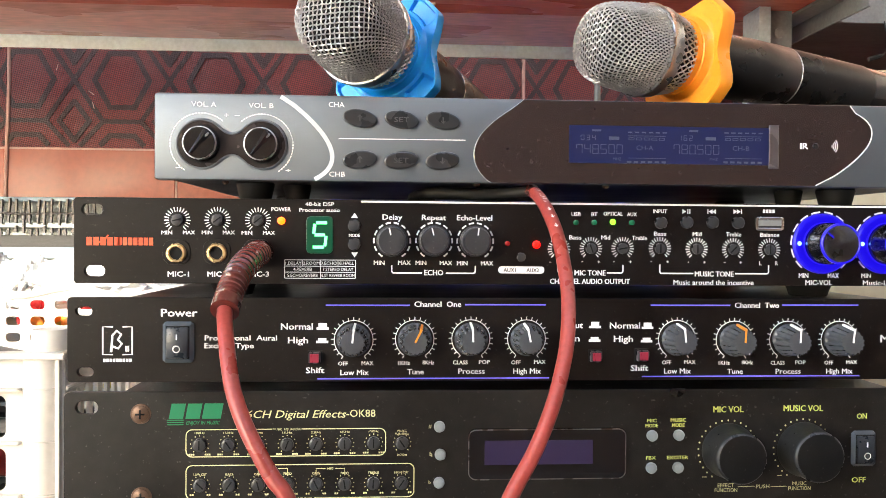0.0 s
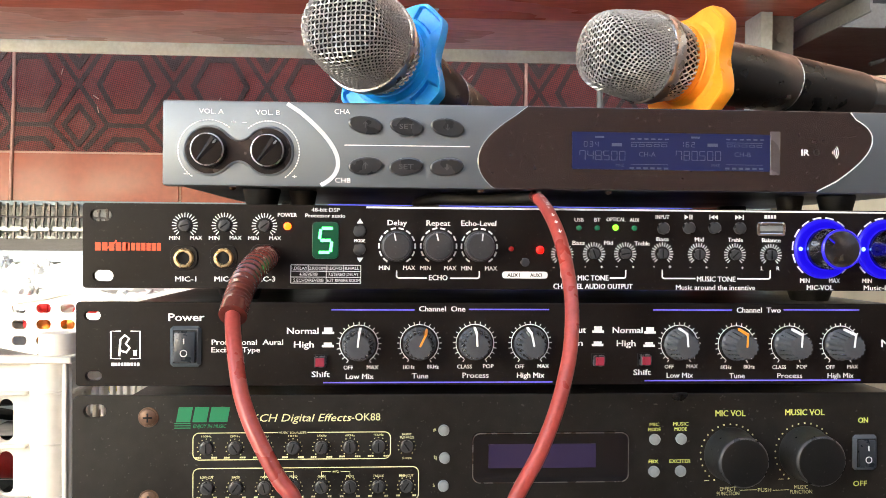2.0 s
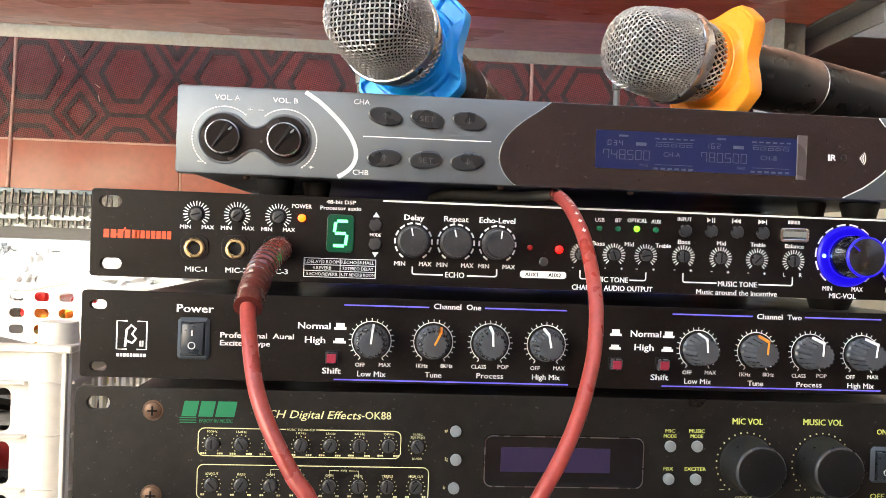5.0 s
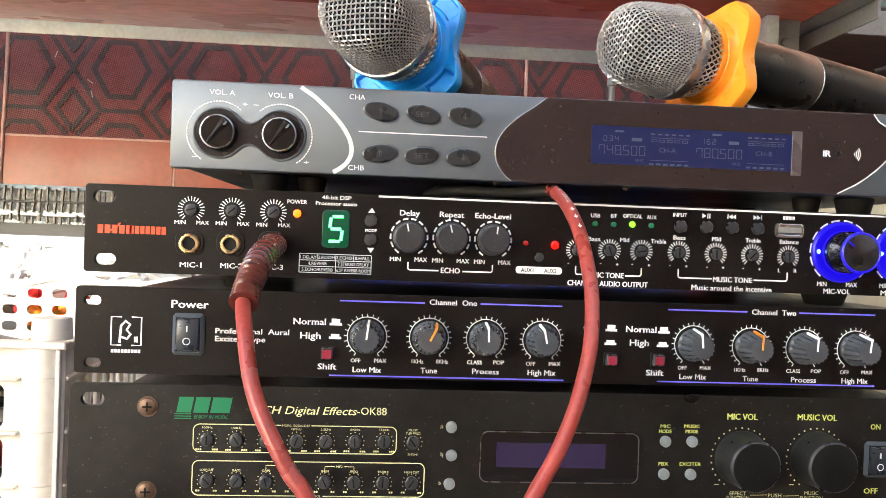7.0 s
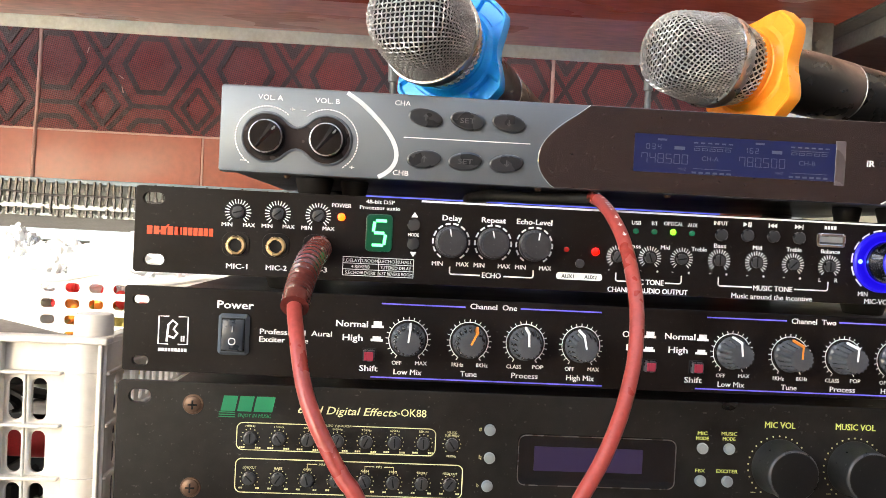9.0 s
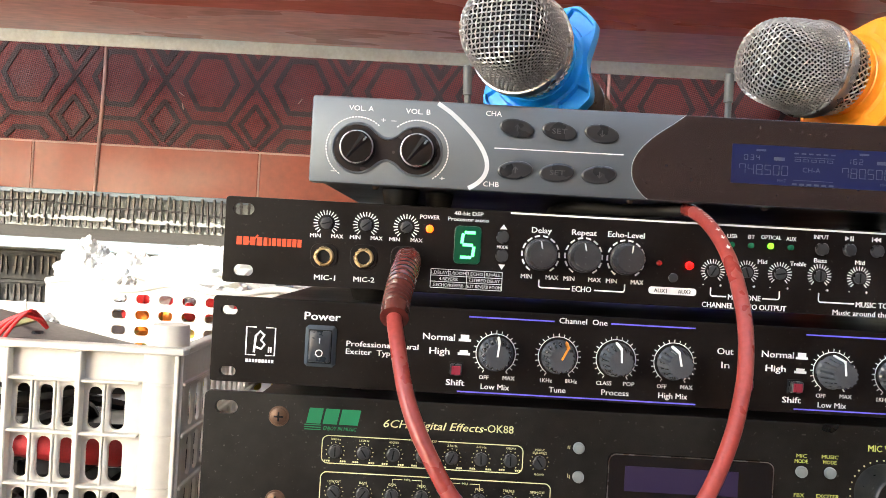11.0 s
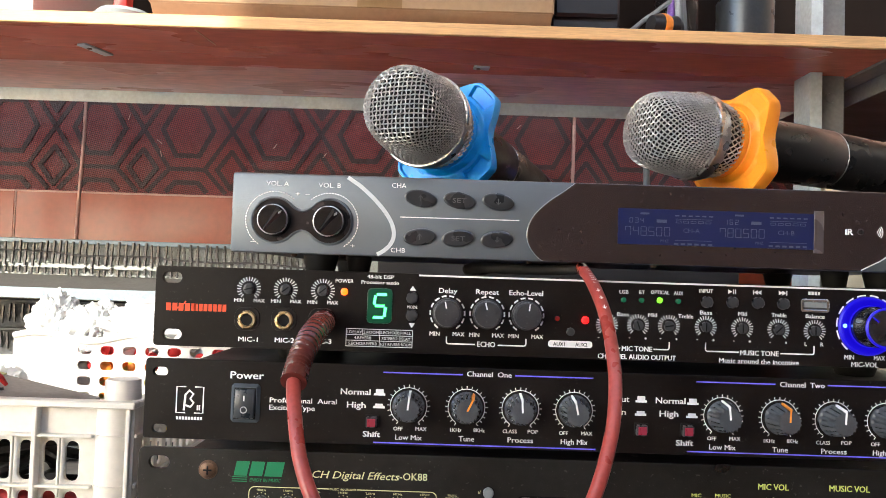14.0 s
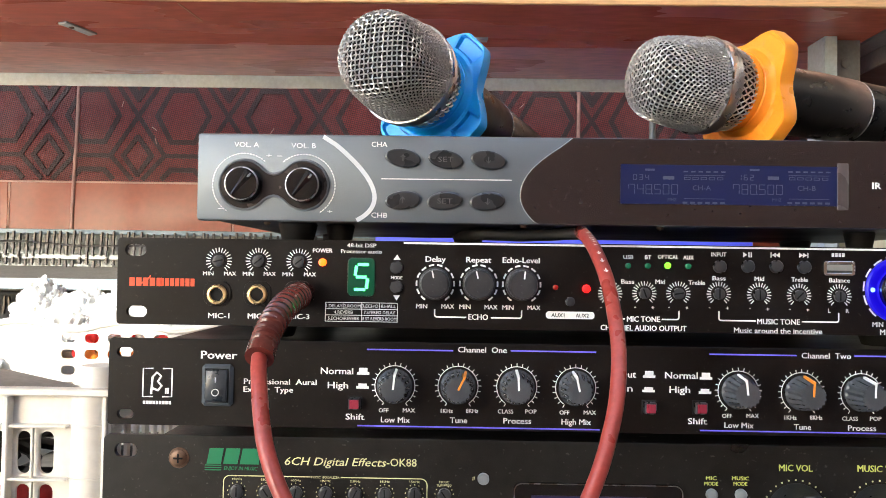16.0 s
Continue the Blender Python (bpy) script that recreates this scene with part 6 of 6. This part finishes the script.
part("bottom", box(0.0, CW, 0.003, CD - 0.003, 0, 0.004), M_CRATE, crate)
rim = bmesh.new()
box(-0.004, CW + 0.003, -0.004, 0.008, CH - 0.005, CH, 0.001, bm=rim)
box(CW - 0.008, CW + 0.003, 0.008, CD + 0.004, CH - 0.005, CH, 0.001, bm=rim)
box(-0.004, CW + 0.003, CD - 0.006, CD + 0.004, CH - 0.005, CH, 0.001, bm=rim)
part("rim", rim, M_CRATE, crate)
for k, e in enumerate(EDGES[:18]):
    x = CW - 0.0005 * (e + 11.5 + EDGES[k + 1])
    if k % 3 == 1:
        part("rib", box(x - 0.002, x + 0.002, -0.0045, 0.003, 0.0, CH - 0.005, 0.0008), M_CRATE, crate)
    else:
        part("slat_ridge", box(x - 0.0009, x + 0.0009, -0.0016, 0.001, 0.0, CH - 0.027, 0.0004), M_CRATE, crate)
for z in (CH - 0.026, CH - 0.063, CH - 0.100, CH - 0.137):
    part("rib", box(0.0, CW - 0.028, -0.0035, 0.003, z - 0.0011, z + 0.0011, 0.0006), M_CRATE, crate)
    ring = lathe([(0.0166, z - 0.0011), (0.0180, z - 0.0007), (0.0180, z + 0.0007), (0.0166, z + 0.0011)], 28, "z")
    for v in ring.verts:
        v.co.x = CW - 0.0155 + v.co.x * 0.92
        v.co.y = 0.0125 + v.co.y * 0.9
    part("column_rib", ring, M_CRATE, crate)
    part("rib", box(CW - 0.001, CW + 0.0025, 0.004, CD, z - 0.0014, z + 0.0014, 0.0006), M_CRATE, crate)
cm = lathe([(0.017, 0.0), (0.017, CH - 0.005)], 28, "z")
for v in cm.verts:
    v.co.x = CW - 0.0155 + v.co.x * 0.92
    v.co.y = 0.0125 + v.co.y * 0.9
part("corner_column", cm, M_CRATE, crate)
part("corner_peg", lathe([(0.0135, CH - 0.001), (0.0130, CH + 0.0135), (0.0122, CH + 0.0148), (0.0, CH + 0.0150)], 28, "z", at=(CW - 0.0140, 0.016, 0)), M_CRATE, crate)
# contents of the crate
coil = thing("black_cable_coil", pose(CX - 0.2, CY + 0.06, 0.03), "dark coiled cable lying inside the crate", "cable")
bm = bmesh.new()
rnd = random.Random(5)
pts = [(-0.12 + 0.25 * rnd.random(), -0.02 + 0.1 * rnd.random(), -0.03 + 0.075 * rnd.random()) for _ in range(42)]
tube(spline(pts, 6), 0.0045, 6, bm)
part("coil", bm, M_RUBBER, coil)
hose = thing("red_hose", pose(CX - 0.2, CY, 0.0), "red soft strap lying inside the crate", "strap")
part("strap", tube(spline([(-0.12, 0.02, -0.008), (-0.05, 0.014, 0.004), (0.02, 0.013, 0.022), (0.075, 0.013, 0.025), (0.115, 0.02, 0.02), (0.14, 0.05, 0.01)], 6), 0.0105, 12), mat("red_cloth", (0.42, 0.02, 0.025), 0.6, vary=0.2, scale=80), hose)
bin_ = thing("dark_filling", pose(CX - 0.18, CY + 0.12, -0.05), "dark mixed parts filling the crate", "parts")
bm = bmesh.new()
for _ in range(36):
    x, y, z, s = rnd.uniform(-0.15, 0.15), rnd.uniform(-0.08, 0.1), rnd.uniform(-0.06, 0.08), rnd.uniform(0.012, 0.03)
    own = box(x - s, x + s * rnd.uniform(0.5, 1.2), y - s, y + s, z - s * 0.5, z + s * 0.6, 0.003, bm=bm)
tagged(part("filling", bm, M_BLACKTHING, bin_), kind="stuff")
tray = thing("grey_metal_plate", pose(CX - 0.118, CY + 0.05, CZ - 0.002), "scuffed grey metal cover plate lying across the crate", "plate")
part("plate", box(-0.14, 0.062, -0.03, 0.05, -0.002, 0.002, 0.0008), M_GREYPLATE, tray, at=pose(-0.012, 0, -0.004, 3, 11.5, 0))
part("side_lip", box(-0.14, 0.062, -0.031, -0.028, -0.012, 0.002, 0.0006), M_GREYPLATE, tray, at=pose(-0.012, 0, -0.004, 3, 11.5, 0))
part("pale_strip", box(-0.030, -0.022, -0.03, 0.05, 0.002, 0.0034, 0.0006), mat("olive_yellow_strip", (0.32, 0.30, 0.14), 0.5), tray, at=pose(-0.012, 0, -0.004, 3, 11.5, 0))
part("bolt", lathe([(0.0045, 0), (0.004, 0.002), (0, 0.0025)], 14, "z"), M_BLACKTHING, tray, at=pose(0.0, -0.02, 0.003))
wires = thing("red_wires", pose(CX - 0.16, CY + 0.012, CZ), "loops of red wire hanging over the crate's plate", "wire")
for k in range(4):
    d = 0.0048 * k
    part("wire", tube(spline([(0.006 + d, -0.002, -0.016), (0.016 + d, -0.002, 0.002), (0.026 + d * 0.8, 0.0, 0.010 + 0.001 * k), (0.038 + d * 0.5, 0.002, 0.0155 + 0.0012 * k), (0.047, 0.006 + 0.002 * k, 0.013), (0.052, 0.012, 0.006)], 6), 0.0014, 8), M_REDWIRE, wires)
part("wire", tube(spline([(0.009, -0.003, -0.016), (0.0135, -0.003, -0.002), (0.0145, -0.002, 0.008), (0.0115, 0.0, 0.017), (0.001, 0.002, 0.0235), (-0.02, 0.006, 0.027), (-0.05, 0.012, 0.02)], 6), 0.0018, 8), M_REDWIRE, wires)

BX, BY = -0.266, 0.335
basket = thing("white_basket", pose(BX, BY, -0.13), "white perforated plastic basket full of wrapped parts", "basket")
bw, bh, bd = 350, 258, 160
fr = [rounded(0, bw, 0, bh, 0.5, 1)]
for r in range(9):
    for k in range(12):
        x, z = 64 + 22.3 * k, bh - 7 - 15.4 * r
        if x + 16 < bw:
            fr.append(rounded(x, x + 14.5, z - 9.8, z, 4.2))
plate("front_wall", fr, M_BASKET, basket, 0.0, 0.002, 0.0005)
part("left_wall", box(-0.001, 0.001, 0.002, bd * 0.001, 0, bh * 0.001), M_BASKET, basket)
part("right_wall", box(0.349, 0.351, 0.002, bd * 0.001, 0, bh * 0.001), M_BASKET, basket)
part("back_wall", box(0, 0.35, bd * 0.001, bd * 0.001 + 0.002, 0, bh * 0.001), M_BASKET, basket)
part("bottom", box(0, 0.35, 0.0, bd * 0.001, 0, 0.003), M_BASKET, basket)
wavy = [(0.35 * i / 40, 0.0, 0.2585 + 0.004 * math.sin(i * 0.55)) for i in range(41)]
part("rim", tube(wavy, 0.0035, 8), M_BASKET, basket)
for mname, m_, seed in (("red_parts", M_FRUITR, 1), ("olive_parts", M_FRUITY, 2), ("orange_parts", M_FRUITO, 3)):
    rr = random.Random(seed)
    t = thing("wrapped_parts", pose(BX + 0.21, BY + 0.03, 0.055), f"{mname.split('_')[0]} plastic pieces packed in the basket", "parts")
    bm = bmesh.new()
    low, high = {1: (0.046, 0.062), 2: (-0.06, 0.040), 3: (0.018, 0.046)}[seed]
    for _ in range({1: 34, 2: 60, 3: 16}[seed]):
        c = Vector((rr.uniform(-0.14, 0.13), rr.uniform(-0.018, 0.012), rr.uniform(low, high)))
        mm = Matrix.Translation(c) @ Matrix.Rotation(rr.uniform(0, 3), 4, "Y") @ Matrix.Diagonal((1, 0.6, 0.7, 1))
        bmesh.ops.create_icosphere(bm, subdivisions=2, radius=rr.uniform(0.008, 0.014), matrix=mm)
    tagged(part("packing", bm, m_, t), kind="stuff")


def crumpled_bag(at, size, seed, label):
    """A crumpled plastic film bag: a lump with sharp folds."""
    t = thing("plastic_bag", pose(*at), label, "bag")
    bm = bmesh.new()
    bmesh.ops.create_icosphere(bm, subdivisions=5, radius=1.0)
    for v in bm.verts:
        d = v.co.normalized()
        f = 0.74 + 0.34 * abs(noise.noise(d * 2.1 + Vector((seed, 0, 0)))) + 0.26 * abs(noise.noise(d * 4.7 + Vector((0, seed, 0)))) + 0.16 * abs(noise.noise(d * 10 + Vector((0, 0, seed)))) + 0.07 * abs(noise.noise(d * 22 + Vector((seed, 0, seed))))
        v.co = Vector((d.x * f * size[0], d.y * f * size[1], max(d.z * f, -0.55) * size[2]))
    part("film", bm, M_BAG, t)


crumpled_bag((-0.125, 0.41, 0.130), (0.085, 0.06, 0.042), 3.1, "clear crumpled plastic bag on the basket")
crumpled_bag((0.01, 0.42, 0.122), (0.065, 0.05, 0.036), 5.7, "clear crumpled plastic bag on the basket")
crumpled_bag((-0.225, 0.43, 0.120), (0.04, 0.045, 0.040), 8.2, "clear crumpled plastic bag beside the basket")
crumpled_bag((-0.275, 0.31, 0.05), (0.032, 0.035, 0.055), 11.4, "clear crumpled plastic bag beside the basket")
crumpled_bag((-0.282, 0.45, 0.130), (0.030, 0.035, 0.040), 14.9, "clear crumpled plastic bag beside the basket")

rack = thing("comb_rack", pose(0, 0.90, -0.13), "weathered pale steel rack with rows of black clips", "rack")
for z0, z1, m_ in ((0.368, 0.376, M_RACKBLUE), (0.325, 0.334, M_RACK), (0.214, 0.220, M_RACKSHADE), (0.263, 0.269, M_RACKSHADE)):
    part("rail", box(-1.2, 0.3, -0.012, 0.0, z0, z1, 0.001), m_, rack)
part("back_sheet", box(-1.2, 0.3, 0.004, 0.006, 0.0, 0.372), M_RACK, rack)
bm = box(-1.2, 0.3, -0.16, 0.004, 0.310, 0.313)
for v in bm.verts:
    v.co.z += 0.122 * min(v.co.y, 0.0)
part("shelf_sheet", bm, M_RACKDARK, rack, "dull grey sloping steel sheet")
part("front_lip", box(-1.2, 0.3, -0.163, -0.16, 0.279, 0.295), M_RACKBLUE, rack)
# lower sheet, coloured dark for the shade below the shelf sheet
part("low_sheet", box(-1.2, 0.3, 0.0005, 0.003, 0.05, 0.27), M_RACKSHADE, rack)
meb = bpy.data.meshes.new("clip")
bm = box(-0.0017, 0.0017, -0.016, -0.012, 0.0, 0.040, 0.0005)
box(-0.0028, 0.0028, -0.017, -0.012, 0.010, 0.018, 0.0006, bm=bm)
box(-0.0024, 0.0024, -0.017, -0.012, 0.028, 0.033, 0.0006, bm=bm)
bm.to_mesh(meb)
bm.free()
meb.materials.append(M_BLACKTHING)
rr = random.Random(11)
for row, (z, sc) in enumerate(((0.331, 1.0), (0.314, 0.3), (0.229, 0.76), (0.183, 0.72))):
    for k in range(84):
        o = new("clip", meb)
        o.matrix_basis = Matrix.Translation((-1.0 + 0.0115 * k + rr.uniform(-0.0008, 0.0008), rr.uniform(-0.002, 0.001), z + rr.uniform(-0.003, 0.003))) @ Matrix.Rotation(rr.uniform(-0.08, 0.08), 4, "Y") @ Matrix.Diagonal((1, 1, sc, 1))
        o.parent = rack
part("black_wire", tube(spline([(-1.0 + 0.06 * k, -0.018 - 0.002 * (k % 2), 0.358 - 0.0016 * (k - 4) + 0.002 * math.sin(k * 1.9)) for k in range(17)], 5), 0.0016, 6), M_BLACKTHING, rack, "thin black wire")

# ---- drawings and lettering become meshes ----
holders = []
for name, cu, material, parent, m, label, lay in later:
    holders.append(new("holder", cu))
bpy.context.view_layer.update()
deps = bpy.context.evaluated_depsgraph_get()
for (name, cu, material, parent, m, label, lay), hold in zip(later, holders):
    me = bpy.data.meshes.new_from_object(hold.evaluated_get(deps))
    if lay:
        c, cap, width, align, y, bold, turn = lay
        co = np.zeros(len(me.vertices) * 3)
        me.vertices.foreach_get("co", co)
        co = co.reshape(-1, 3)
        s = cap * 0.001 / 0.73
        lo, hi = co[:, 0].min(), co[:, 0].max()
        sx = width * 0.001 / (hi - lo) if width else s
        x0 = c[0] * 0.001 - (0 if align == "l" else sx * (hi - lo) / 2)
        mid = 0.365 if cu.body not in "-+" else (co[:, 1].min() + co[:, 1].max()) / 2
        out = np.stack([x0 + (co[:, 0] - lo) * sx, np.full(len(co), y), c[1] * 0.001 + (co[:, 1] - mid) * s], 1)
        if turn:
            cs, sn = math.cos(radians(turn)), math.sin(radians(turn))
            rx_, rz_ = out[:, 0] - c[0] * 0.001, out[:, 2] - c[1] * 0.001
            out[:, 0], out[:, 2] = c[0] * 0.001 + rx_ * cs - rz_ * sn, c[1] * 0.001 + rx_ * sn + rz_ * cs
        faces = [tuple(q.vertices) for q in me.polygons]
        if bold:
            # heavier strokes: the letters printed twice more, a hair to either side
            shifts, n0, base, more = ((-1.0, 0.0), (1.0, 0.0), (0.0, 1.0)), len(out), out.copy(), list(faces)
            for j, (dx, dz) in enumerate(shifts):
                extra = base + np.array((dx * bold * 1.9 * s, -0.000012 * (j + 1), dz * bold * 1.1 * s))
                out = np.concatenate([out, extra])
                more += [tuple(v + n0 * (j + 1) for v in q) for q in faces]
            faces = more
        me = bpy.data.meshes.new(name)
        me.from_pydata([tuple(v) for v in out], [], faces)
    me.materials.clear()
    ob = part(name, me, material, parent, label, m, smooth=bool(m))
for hold in holders:
    bpy.data.objects.remove(hold)
